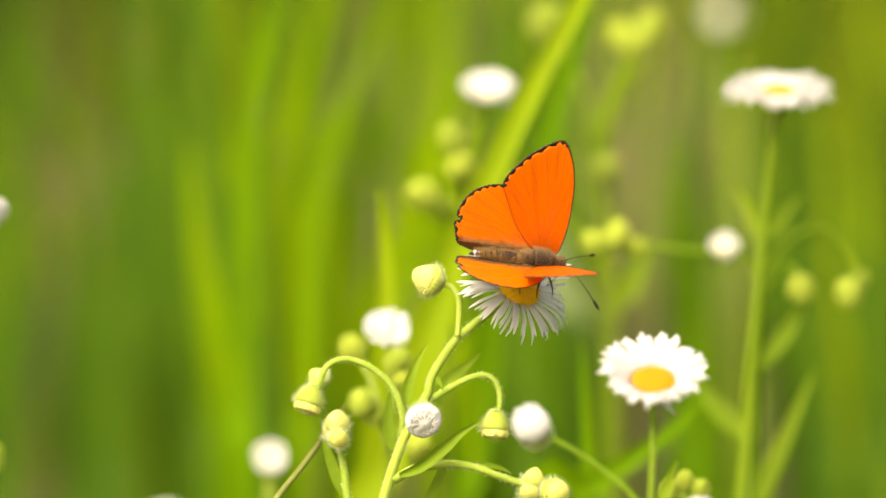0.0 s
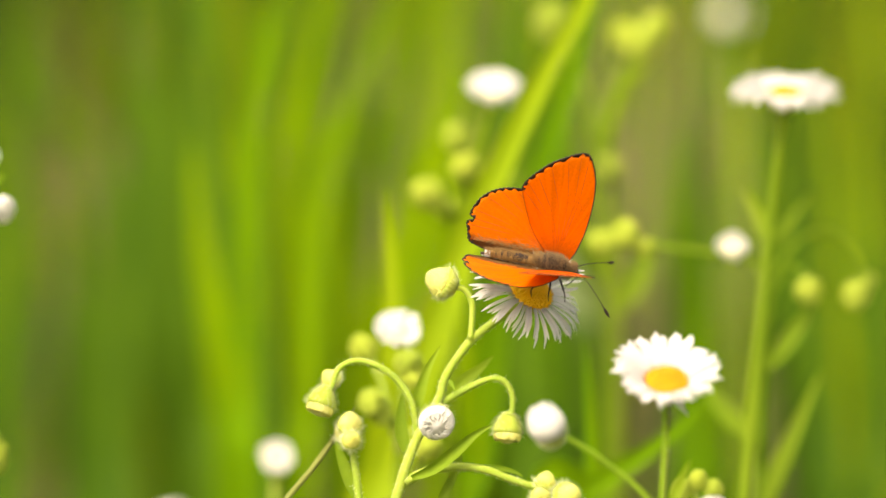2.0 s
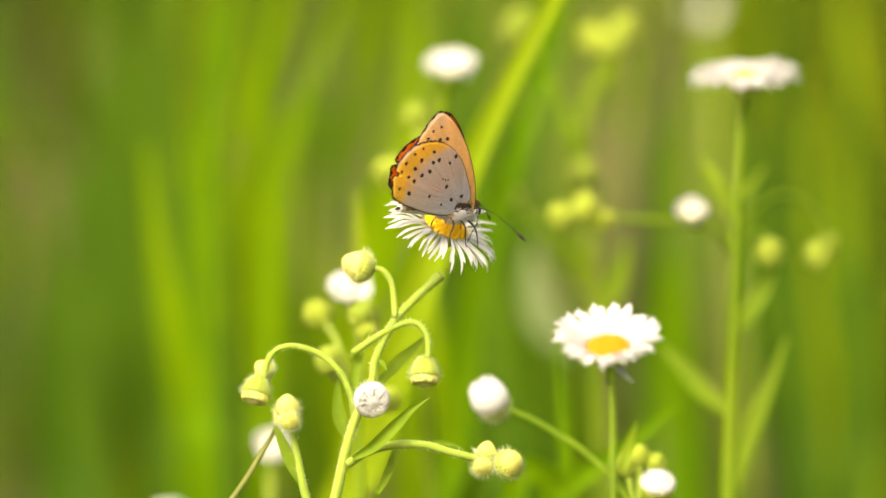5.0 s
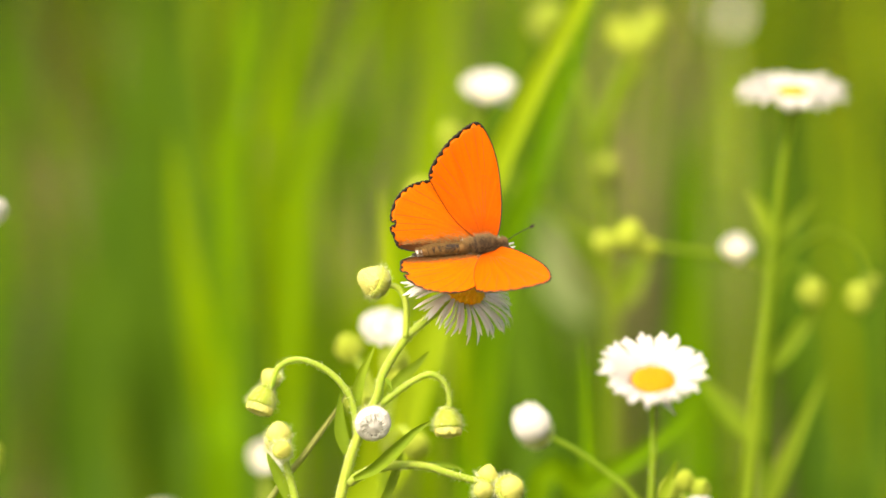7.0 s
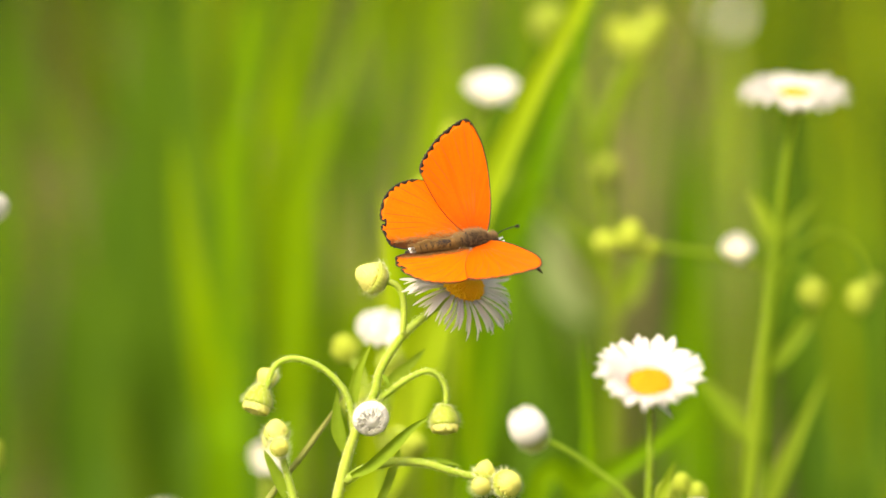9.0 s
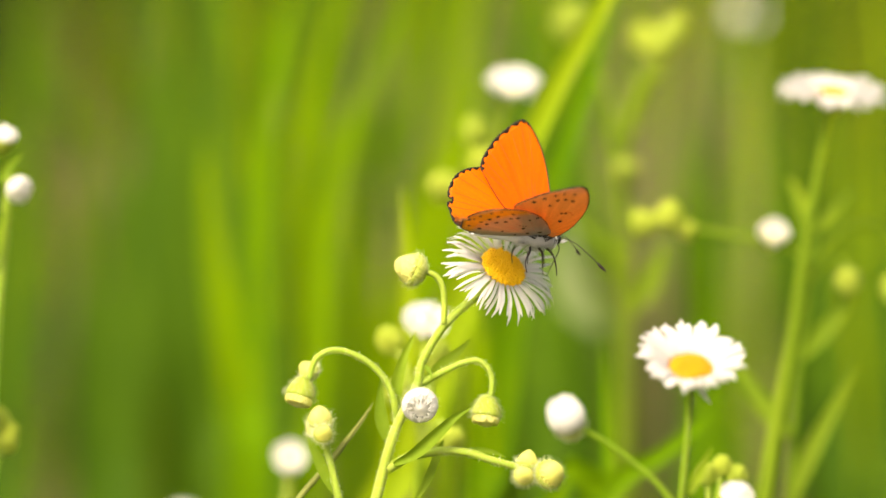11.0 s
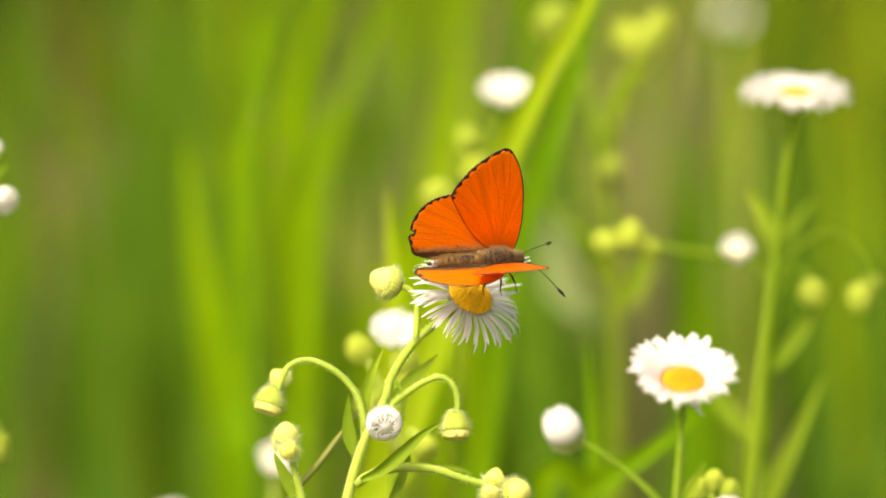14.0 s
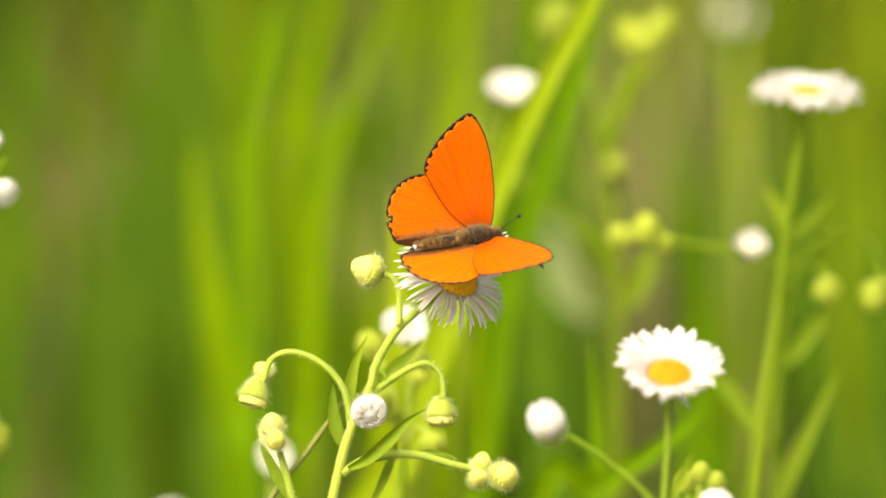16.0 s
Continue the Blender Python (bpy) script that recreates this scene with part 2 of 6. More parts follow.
def studs(bm, m, radius, rise, count, size, rng):
    """A dome set with many small pointed florets."""
    for i in range(count):
        f = math.sqrt((i + 0.5) / count)
        a = i * 2.39996 + rng.uniform(-0.1, 0.1)
        x, y = radius * f * math.cos(a), radius * f * math.sin(a)
        z = rise * (1 - f * f)
        lean = Vector((x * 0.5 * rise / radius, y * 0.5 * rise / radius, 1)).normalized()
        q = m @ axes(Vector((x, y, z)) / 1000, lean)
        s, h = size / 1000 * rng.uniform(0.8, 1.15), size / 1000 * rng.uniform(1.0, 1.9)
        low = [bm.verts.new(q @ Vector((s * math.cos(b), s * math.sin(b), -s * 0.5))) for b in (0, 1.257, 2.513, 3.77, 5.027)]
        mid = [bm.verts.new(q @ Vector((s * 0.8 * math.cos(b), s * 0.8 * math.sin(b), h * 0.7))) for b in (0, 1.257, 2.513, 3.77, 5.027)]
        top = bm.verts.new(q @ Vector((0, 0, h)))
        for j in range(5):
            bm.faces.new((low[j], low[(j + 1) % 5], mid[(j + 1) % 5], mid[j]))
            bm.faces.new((mid[j], mid[(j + 1) % 5], top))


def bristles(bm, spots, length, rng, thick=0.03):
    """Fine hairs, each a thin three-sided spike; spots: place and outward way."""
    for p, w in spots:
        w = (w + Vector([rng.uniform(-0.45, 0.45) for _ in range(3)])).normalized()
        a = w.orthogonal().normalized() * thick / 1000
        b = w.cross(a)
        base = [bm.verts.new(p + a), bm.verts.new(p - a * 0.5 + b * 0.87), bm.verts.new(p - a * 0.5 - b * 0.87)]
        tip = bm.verts.new(p + w * length / 1000 * rng.uniform(0.5, 1.2))
        for j in range(3):
            bm.faces.new((base[j], base[(j + 1) % 3], tip))


def bud(parent, where, along, radius, state="closed", seed=1, fine=True):
    """A flower bud: green cup set with narrow bracts, hairs and a crown of florets. along: from its stalk to its mouth."""
    rng = random.Random(seed)
    m = axes(where - Vector(along).normalized() * radius * 0.55 / 1000, along)
    r = radius
    side = {"closed": [(0.24, -0.5), (0.58, -0.4), (0.86, -0.1), (0.98, 0.15), (1.0, 0.34), (0.97, 0.46), (0.7, 0.5)],
            "tip": [(0.22, -0.75), (0.42, -0.58), (0.68, -0.2), (0.88, 0.2), (0.97, 0.55), (0.93, 0.76), (0.7, 0.8)],
            "half": [(0.26, -0.45), (0.52, -0.36), (0.8, -0.1), (0.95, 0.15), (0.96, 0.32), (0.7, 0.34)],
            "white": [(0.26, -0.75), (0.44, -0.55), (0.62, -0.25), (0.8, 0.1), (0.95, 0.5), (0.98, 0.8), (0.7, 0.82)],
            "ripe": [(0.26, -0.9), (0.5, -0.7), (0.76, -0.4), (0.86, -0.1), (0.84, 0.1), (0.6, 0.12)]}[state]
    brim = side[-2][1]
    bm = bmesh.new()
    lathe(bm, [(r * a, r * h) for a, h in side], m, 32 if fine else 18)
    cup = part("bud", bm, BUD if fine else GREEN_BUD, parent)
    # bracts hug the cup and stand a little proud of its brim
    bm = bmesh.new()
    count = 26 if fine else 13
    for i in range(count):
        a = 2 * math.pi * i / count + rng.uniform(-0.05, 0.05)
        turn = m @ Matrix.Rotation(a, 4, "Z")
        out, over = 1.03 + 0.03 * (i % 2), rng.uniform(0.02, 0.16)
        line = [(side[q][0] * out, side[q][1]) for q in (1, 2, 3)] + [(side[-3][0] * out, side[-3][1]), (side[-2][0] * (out - 0.02), brim + over)]
        blade(bm, [turn @ (Vector((x * r, 0, h * r)) / 1000) for x, h in line], r * 5.2 / count, 7, 0.05, turn.to_3x3() @ Vector((1, 0, 0)), -0.25, 0.6, 0.5, 1)
    tagged(part("involucre", bm, (BRACT_PALE if state == "closed" else BRACT) if fine else GREEN_BUD, cup, "narrow green bracts"), kind="stuff")
    bm = bmesh.new()
    rise = {"closed": 1.0, "tip": 0.55, "half": 1.0, "white": 0.6, "ripe": 1.75}[state]
    low = brim + 0.05 if state != "ripe" else 0.05
    white = state in ("white", "ripe", "half")
    if state != "half":
        studs(bm, m @ Matrix.Translation((0, 0, r * low / 1000)), r * (0.9 if state == "closed" else 0.86), r * rise, 190 if fine else 40, r * (0.07 if fine else 0.16), rng)
    lathe(bm, [(r * 0.84, r * (low - 0.1)), (r * 0.8, r * (low + rise * 0.3)), (r * 0.6, r * (low + rise * 0.66)), (r * 0.3, r * (low + rise * 0.9)), (r * 0.05, r * (low + rise))], m, 20)
    part("floret_crown", bm, PETAL_DENSE if white else FLORET if fine else GREEN_BUD, cup, "tight white florets" if white else "pale yellow florets" if fine else "green closed florets")
    if state != "closed":
        shapes = []
        for _ in range(5):
            bm = bmesh.new()
            wide = 1.12 if state in ("ripe", "half") else 1.0 if white else 0.9
            blade(bm, [Vector((r * 0.84, 0, r * (low - 0.15))) / 1000, Vector((r * wide, 0, r * (low + rise * 0.4))) / 1000, Vector((r * rng.uniform(0.35, 0.85), 0, r * (low + rise * rng.uniform(0.85, 1.1)))) / 1000], r * 0.34, 6, 0.05, Vector((1, 0, 0)), 0.15, 0.7, 0.6, 1)
            shapes.append(finish(bm, "ray_floret", PETAL_DENSE if white else FLORET))
        count = (64 if state == "half" else 40) if fine else 18
        for i in range(count):
            ob = new("ray_floret", shapes[i % 5])
            ob.parent = cup
            ob.matrix_basis = place(cup).inverted() @ m @ Matrix.Rotation(i * 2 * math.pi / count + rng.uniform(-0.1, 0.1), 4, "Z")
    if fine:
        bm = bmesh.new()
        spots = []
        for _ in range(430):
            a, h = rng.uniform(0, 2 * math.pi), rng.uniform(side[0][1], brim + 0.1)
            o = Vector((math.cos(a), math.sin(a), 0))
            rr = float(np.interp(h, [q[1] for q in side[:-1]], [q[0] for q in side[:-1]]))
            spots.append((m @ (o * r * rr / 1000 + Vector((0, 0, r * h / 1000))), m.to_3x3() @ (o + Vector((0, 0, 0.3)))))
        bristles(bm, spots, 1.25, rng, 0.024)
        tagged(part("hair", bm, HAIR, cup), kind="stuff")
    return cup


def flower_head(parent, where, facing, radius, disc, cup_angle, petals, seed=3, droop=0.0, width=0.62, separate=True, uneven=0.25, disc_mat=None):
    """An open flower: involucre, domed disc and a ring of narrow ray petals that rise by cup_angle degrees."""
    rng = random.Random(seed)
    m = axes(where, facing)
    bm = bmesh.new()
    lathe(bm, [(0.45, -3.4), (0.8, -3.1), (disc * 0.62, -2.4), (disc * 0.95, -1.3), (disc * 1.02, -0.4), (disc * 0.9, 0.1)], m, 36, 0.05, 12)
    head = part("flower_head", bm, BUD, parent, "open daisy-like head with white rays and a yellow disc")
    bm = bmesh.new()
    lathe(bm, [(disc * 0.98, -0.2), (disc * 0.97, 0.25), (disc * 0.8, 0.75), (disc * 0.5, 1.05), (disc * 0.15, 1.15)], m, 32)
    studs(bm, m @ Matrix.Translation((0, 0, 0.00025)), disc * 0.97, 1.0, 260 if separate else 110, 0.26 if separate else 0.4, rng)
    part("disc", bm, disc_mat or DISC, head, "domed disc of tiny florets")
    shapes = []
    length = radius - disc * 0.9
    for kind in range(5):
        bm = bmesh.new()
        c = radians(cup_angle)
        d1, d2 = droop * rng.uniform(0.4, 1.0), droop * rng.uniform(0.8, 2.0)
        z = Vector((0, 0, 1))
        line = [Vector((0, 0, 0)), Vector((math.cos(c), 0, math.sin(c))) * length * 0.5, Vector((math.cos(c - d1), 0, math.sin(c - d1))) * length * 0.8, Vector((math.cos(c - d2), 0, math.sin(c - d2))) * length]
        blade(bm, [q / 1000 for q in line], width * rng.uniform(0.85, 1.15), 8, 0.05, z, rng.uniform(-0.1, 0.3) if width < 0.8 else rng.uniform(-0.02, 0.04), 0.6, 0.6 if width < 0.8 else 0.8, 1)
        shapes.append(bm)
    if separate:
        shapes = [finish(b, "petal", PETAL) for b in shapes]
    all_bm = bmesh.new()
    for i in range(petals):
        a = 2 * math.pi * i / petals + rng.uniform(-0.05, 0.05)
        tip = rng.gauss(0, uneven)
        q = m @ Matrix.Rotation(a, 4, "Z") @ Matrix.Translation((disc * 0.9 / 1000, 0, -0.0001 + 0.0003 * (i % 2))) @ Matrix.Rotation(-tip * 0.6, 4, "Y") @ Matrix.Rotation(rng.gauss(0, uneven * 0.35), 4, "Z") @ Matrix.Rotation(rng.gauss(0, 0.3 if width < 0.8 else 0.05), 4, "X")
        q = q @ Matrix.Scale(rng.uniform(0.84, 1.06), 4)
        if separate:
            ob = new("petal", shapes[i % 5])
            ob.parent = head
            ob.matrix_basis = place(head).inverted() @ q
        else:
            b = shapes[i % 5].copy()
            b.transform(q)
            tmp = bpy.data.meshes.new("tmp")
            b.to_mesh(tmp)
            all_bm.from_mesh(tmp)
            bpy.data.meshes.remove(tmp)
            b.free()
    if not separate:
        for b in shapes:
            b.free()
        part("ray_ring", all_bm, PETAL, head, "ring of narrow white ray petals")
    else:
        all_bm.free()
    return head


def stalk(parent, points, radii, name="stalk", mat=None, n=24, label="", sides=8, hairs=0):
    bm = bmesh.new()
    pts = tube(bm, points, radii, sides, n)
    ob = part(name, bm, mat or STEM, parent, label)
    if hairs:
        rng = random.Random(int(hairs))
        spots = []
        for _ in range(hairs * 2):
            i = rng.randrange(n - 1)
            w = Vector([rng.uniform(-1, 1) for _ in range(3)]).normalized()
            spots.append((pts[i].lerp(pts[i + 1], rng.random()) + w * sum(radii) / len(radii) / 1150, w))
        bm = bmesh.new()
        bristles(bm, spots, 0.75, rng, 0.026)
        tagged(part("hair", bm, HAIR, ob), kind="stuff")
    return ob


def leaf(parent, points, width, mat=None, facing=None, fold=0.3):
    bm = bmesh.new()
    blade(bm, points, width, facing=facing, fold=fold)
    return part("leaf", bm, mat or LEAF, parent)


def plant(name, foot, joint, radius, label, category="flower", group=""):
    """A plant: an Empty at its foot on the ground and the stem's lower length up to the joint, where it sways."""
    base = Vector((joint.x + foot[0] / 1000, joint.y + foot[1] / 1000, 0.0))
    ob = thing(name, base, label, category, group)
    low = stalk(ob, [base - Vector((0, 0, 0.01)), base.lerp(joint, 0.5) + Vector((0.004, 0.003, 0)), joint], [radius * 1.25, radius * 1.1, radius], "lower_stem", n=14)
    return ob, low, base, joint


# ---- the ground ----
def ground():
    bm = bmesh.new()
    bmesh.ops.create_grid(bm, x_segments=60, y_segments=60, size=1.0)
    for v in bm.verts:
        s = lambda q: math.copysign(abs(q) ** 3.2, q) * 300
        v.co = Vector((s(v.co.x), s(v.co.y) + 2.0, 0))
        v.co.z = 0.012 * noise.noise(v.co * 2.3) - 0.012
    ob = new("ground", finish(bm, "ground", SOIL))
    tagged(ob, "brown-green soil of the meadow covered in litter", "ground", kind="structure")


ground()


def field(name, count, near, far, spread, tall, wide, mat, label, seed, skip=None, lean=0.25, segs=4, square=0.0):
    """Grass that nobody could count: many blades in one mesh."""
    rng = np.random.RandomState(seed)
    verts, faces = [], []
    made = 0
    while made < count:
        y = near + (far - near) * rng.rand()
        half = square or spread * (y + 1.0)
        x = rng.uniform(-half, half)
        clump = noise.noise(Vector((x * 3.1, y * 1.1, seed)))
        if clump < rng.uniform(-0.45, 0.35) or (skip and skip(x / (y + 1.0), y)):
            continue
        made += 1
        h = tall * rng.uniform(0.55, 1.15)
        w = wide * rng.uniform(0.6, 1.3) / 2
        turn = rng.uniform(0, math.pi)
        side = np.array([math.cos(turn), math.sin(turn), 0]) * w
        bend = np.array([rng.normal(0, lean), rng.normal(0, lean), 0]) * h
        start = len(verts)
        for i in range(segs + 1):
            f = i / segs
            p = np.array([x, y, -0.01]) + np.array([0, 0, h * f * (1 - 0.12 * f)]) + bend * f * f
            k = (1 - f ** 2.5)
            verts += [tuple(p - side * k), tuple(p + side * k + np.array([0, 0, 0.0001]))]
        for i in range(segs):
            a = start + 2 * i
            faces.append((a, a + 1, a + 3, a + 2))
    me = bpy.data.meshes.new(name)
    me.from_pydata(verts, [], faces)
    me.materials.append(mat)
    me.polygons.foreach_set("use_smooth", [True] * len(faces))
    return tagged(new(name, me), label, "grass", kind="stuff")


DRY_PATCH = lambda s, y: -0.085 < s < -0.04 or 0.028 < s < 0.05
field("meadow_grass", 13000, 1.0, 6.5, 0.12, 0.36, 0.006, FIELD, "dense green meadow grass in sunlight", 5, skip=lambda s, y: s < -0.034 and (y > 2.1 or math.sin(y * 51 + s * 700) > -0.5) or s > 0.05 and math.sin(y * 43 + s * 600) > -0.5 or DRY_PATCH(s, y) and math.sin(y * 37 + s * 900) > -0.6)
field("tall_grass", 700, 0.55, 1.6, 0.12, 0.52, 0.006, FIELD, "tall bright green grass blades", 8, lean=0.2, skip=lambda s, y: s < -0.036 or s > 0.056)
field("straw", 8500, 0.9, 6.0, 0.12, 0.26, 0.005, STRAW, "dry pale straw between the grass", 9, lean=0.5, skip=lambda s, y: s < -0.03 and y > 4.2)
# the ground stays flat here: only the grass colour carries the shade
field("shady_grass", 9000, 1.5, 7.5, 0.12, 0.4, 0.007, FIELD_SHADED, "meadow grass in a green darkened for shade", 17, skip=lambda s, y: -0.026 < s < 0.058)
field("outer_grass", 42000, -6.5, 10.0, 0.0, 0.3, 0.009, FIELD, "green meadow grass all round", 12, skip=lambda s, y: y > -1.3 and abs(s * (y + 1.0)) < 0.1 + 0.12 * (y + 1.0), segs=3, square=7.0)
field("short_grass", 2600, -0.9, 0.9, 0.9, 0.22, 0.005, FIELD, "short green grass at the foot of the flowers", 14, segs=3)
# the same darkened grass, nearer and on the left
field("bank_grass", 300, 0.7, 2.0, 0.12, 0.3, 0.007, FIELD_SHADED, "near left grass in a green darkened for shade", 21, skip=lambda s, y: s > -0.03)

# ---- the plant that carries the butterfly ----
def heading(r, u, a):
    """A direction given to the right, up and ahead of the lens."""
    return (RIGHT * r + UP * u + AHEAD * a).normalized()


MAIN = plant("fleabane", (-25, 30), at(-15.69, -67.83), 1.1, "hairy green fleabane with nodding buds and one open flower", group="fleabane flowers")
main = MAIN[0]
stalk(main, [at(-15.69, -67.83), at(-12.82, -52.04), at(-9.95, -42.19), at(-8.04, -35.78), at(-6.12, -31.09), at(-3.73, -26.88)], [1.1, 0.92, 0.82, 0.74], "stem", n=40, hairs=420)
STALK_ROOT, STALK_TIP = at(-3.73, -26.88), at(11.31, -8.44, 2)
flower_stalk = stalk(main, [at(-4.40, -28.44, 1), at(-2.58, -24.49), at(-1.53, -20.95), at(2.01, -15.69), at(5.55, -12.54, 1), at(9.39, -9.78, 2), at(11.31, -8.44, 2)], [0.8, 0.72, 0.68, 0.68, 0.8], "flower_stalk", n=40, hairs=380)
stalk(flower_stalk, [at(2.49, -14.82, -0.5), at(2.77, -11.38), at(2.68, -8.51), at(1.43, -6.41), at(-0.77, -5.84)], [0.52, 0.5, 0.5], "bud_stalk", n=24)
bud(flower_stalk, at(-2.58, -5.07), heading(-0.85, 0.42, -0.4), 2.75, "closed", 5)
bm = bmesh.new()
blade(bm, [at(-1.15, -21.69, -1), at(-0.57, -22.45, -1.5), at(-0.10, -23.96, -2)], 0.7, 8)
part("bract", bm, LEAF, flower_stalk)
HEAD_AT = at(12.63, -6.51)
HEAD = flower_head(main, HEAD_AT, heading(0.45, 0.62, -0.643), 10.7, 4.1, -2, 98, 3, 0.16, 0.46, True, 0.24)

LEFT_ROOT, LEFT_TIP = at(-6.51, -31.66), at(-22.67, -25.92)
left_stalk = stalk(main, [at(-6.51, -31.70, 1), at(-6.89, -27.65), at(-8.32, -23.82), at(-11.86, -20.28), at(-16.45, -18.65), at(-19.71, -19.99), at(-21.24, -23.82)], [0.62, 0.55, 0.5, 0.5], "bud_stalk", n=36, hairs=160)
bud(left_stalk, at(-22.67, -25.92), heading(-0.3, -0.93, -0.2), 2.5, "tip", 7)
bud(left_stalk, at(-21.32, -21.80, 4), heading(-0.5, 0.6, -0.4), 1.75, "closed", 8)
RIGHT_ROOT, RIGHT_TIP = at(-2.77, -25.73), at(8.90, -30.23)
right_stalk = stalk(main, [at(-3.26, -26.33, 1), at(0.57, -23.92), at(4.40, -21.91), at(7.46, -21.43), at(9.38, -23.44), at(9.66, -26.12), at(9.18, -28.41)], [0.6, 0.52, 0.5, 0.5], "bud_stalk", n=36, hairs=160)
bud(right_stalk, at(8.90, -30.23), heading(-0.06, -0.98, -0.15), 2.5, "tip", 9)
MID_ROOT, MID_TIP = at(-8.04, -35.78), at(-3.44, -29.08)
mid_stalk = stalk(main, [at(-4.40, -29.75), at(-3.63, -26.85, -1), at(-2.58, -26.25, -2), at(-2.95, -27.35, -4)], [0.5, 0.45, 0.45], "bud_stalk", n=16)
bud(mid_stalk, at(-3.33, -28.77, -4), heading(0.12, -0.35, -0.93), 2.7, "half", 10)
LOW_ROOT, LOW_TIP = at(-14.54, -54.43), at(-17.79, -30.23)
low_stalk = stalk(main, [at(-13.78, -59.22), at(-14.92, -49.65), at(-16.17, -42.47), at(-16.84, -37.21), at(-17.51, -32.91)], [0.9, 0.7, 0.55], "bud_stalk", n=30, hairs=140)
bud(low_stalk, at(-17.89, -29.18), heading(0.05, 0.75, -0.6), 2.1, "closed", 11)
bud(low_stalk, at(-17.55, -31.95, -3), heading(0.1, 0.3, -0.95), 1.6, "closed", 12)
bud(low_stalk, at(-19.36, -30.77, 2), heading(-0.6, 0.7, -0.3), 1.3, "closed", 13)
leaf(low_stalk, [at(-16.07, -42.95), at(-17.79, -39.13), at(-19.52, -34.34), at(-20.28, -32.24)], 1.9)
BOTTOM_ROOT, BOTTOM_TIP = at(-7.46, -38.36), at(15.40, -38.93)
bottom_stalk = stalk(main, [at(-8.42, -39.13), at(-4.69, -37.21), at(0.10, -36.45), at(4.88, -36.83), at(9.18, -38.36), at(13.97, -39.89)], [0.85, 0.72, 0.62], "bud_stalk", n=30, hairs=220)
bud(bottom_stalk, at(15.40, -38.74), heading(0.2, 0.9, -0.35), 1.8, "closed", 14)
bud(bottom_stalk, at(19.19, -41.15, -2), heading(0.5, 0.25, -0.85), 2.5, "closed", 15)
bud(bottom_stalk, at(14.62, -41.19, -1), heading(-0.1, 0.1, -1), 1.75, "closed", 16)
leaf(bottom_stalk, [at(1.53, -36.68, 1), at(6.32, -36.48, 1), at(9.67, -37.06, 1), at(11.59, -38.02, 1)], 0.9)
leaf(main, [at(-7.26, -38.32, -1), at(-3.72, -36.76, -2), at(0.57, -33.29, -3), at(3.43, -30.81, -3), at(6.58, -28.99, -3)], 2.0, fold=0.7)
leaf(main, [at(-6.52, -31.54, 2), at(-6.52, -26.26, 2), at(-4.98, -20.51, 2), at(-2.59, -15.91, 2)], 2.0, fold=0.5)
leaf(main, [at(-8.35, -34.45, 3), at(-9.21, -29.65, 3), at(-9.02, -23.89, 3)], 2.2)
leaf(main, [at(-2.60, -26.05, 5), at(1.06, -22.23, 6), at(3.95, -19.92, 6), at(6.45, -17.63, 7)], 2.0)
leaf(main, [at(-3.74, -44.52, 3), at(-1.34, -40.40, 3), at(0.58, -35.92, 4), at(1.25, -34.48, 4)], 1.5)

# a dry grass stalk beside it
DRY = plant("grass_stalk", (-120, 10), at(-38.84, -61.43, 5), 0.55, "thin brownish-green dry grass stalk", "grass")
stalk(DRY[0], [at(-38.84, -61.43, 5), at(-33.07, -49.90, 5), at(-28.27, -42.40, 5), at(-23.94, -37.01, 5), at(-20.77, -32.59, 5), at(-17.02, -27.02, 5)], [0.55, 0.55, 0.5, 0.45, 0.12], "stem", STEM_DRY, 30)
leaf(DRY[0], [at(-25.38, -38.55, 5), at(-22.69, -35.09, 5), at(-18.65, -29.52, 5), at(-16.63, -26.15, 5)], 0.9, STEM_DRY)

# fleabanes at different distances behind
BEHIND = plant("fleabane", (-10, 30), at(-9.42, -71.08, 48), 1.3, "small white fleabane flower among pale green buds", group="fleabane flowers")
b = BEHIND[0]
stalk(b, [at(-9.42, -71.08, 48), at(-9.83, -44.21, 48), at(-9.41, -31.95, 47), at(-9.21, -23.94, 47), at(-9.81, -16.41, 46)], [1.0, 0.8, 0.6, 0.5], "stem", LEAF, 30)
flower_head(b, at(-9.90, -14.70, 45), heading(0.05, 0.62, -0.78), 4.7, 1.7, 34, 34, 21, 0.1, 0.8, False, 0.32, disc_mat=CREAM)
for p, w, r in ((at(-7.75, -19.76, 38), (0.3, 0.5, -0.8), 2.5), (at(-7.15, -22.54, 38), (0.3, -0.5, -0.8), 2.0), (at(-16.10, -17.61, 52), (-0.5, 0.6, -0.5), 2.5), (at(-14.35, -27.21, 42), (-0.2, -0.8, -0.5), 2.4), (at(-4.18, -34.72, 40), (0.3, 0.2, -0.9), 2.4), (at(-12.38, -29.36, 44), (0.2, -0.6, -0.7), 2.0)):
    bud(b, p, heading(*w), r, "closed", 30 + int(r * 10), False)
    stalk(b, [at(-9.41, -35.96, 47), p.lerp(at(-9.41, -28.95, 47), 0.5), p], [0.6, 0.5, 0.5], "bud_stalk", n=12)

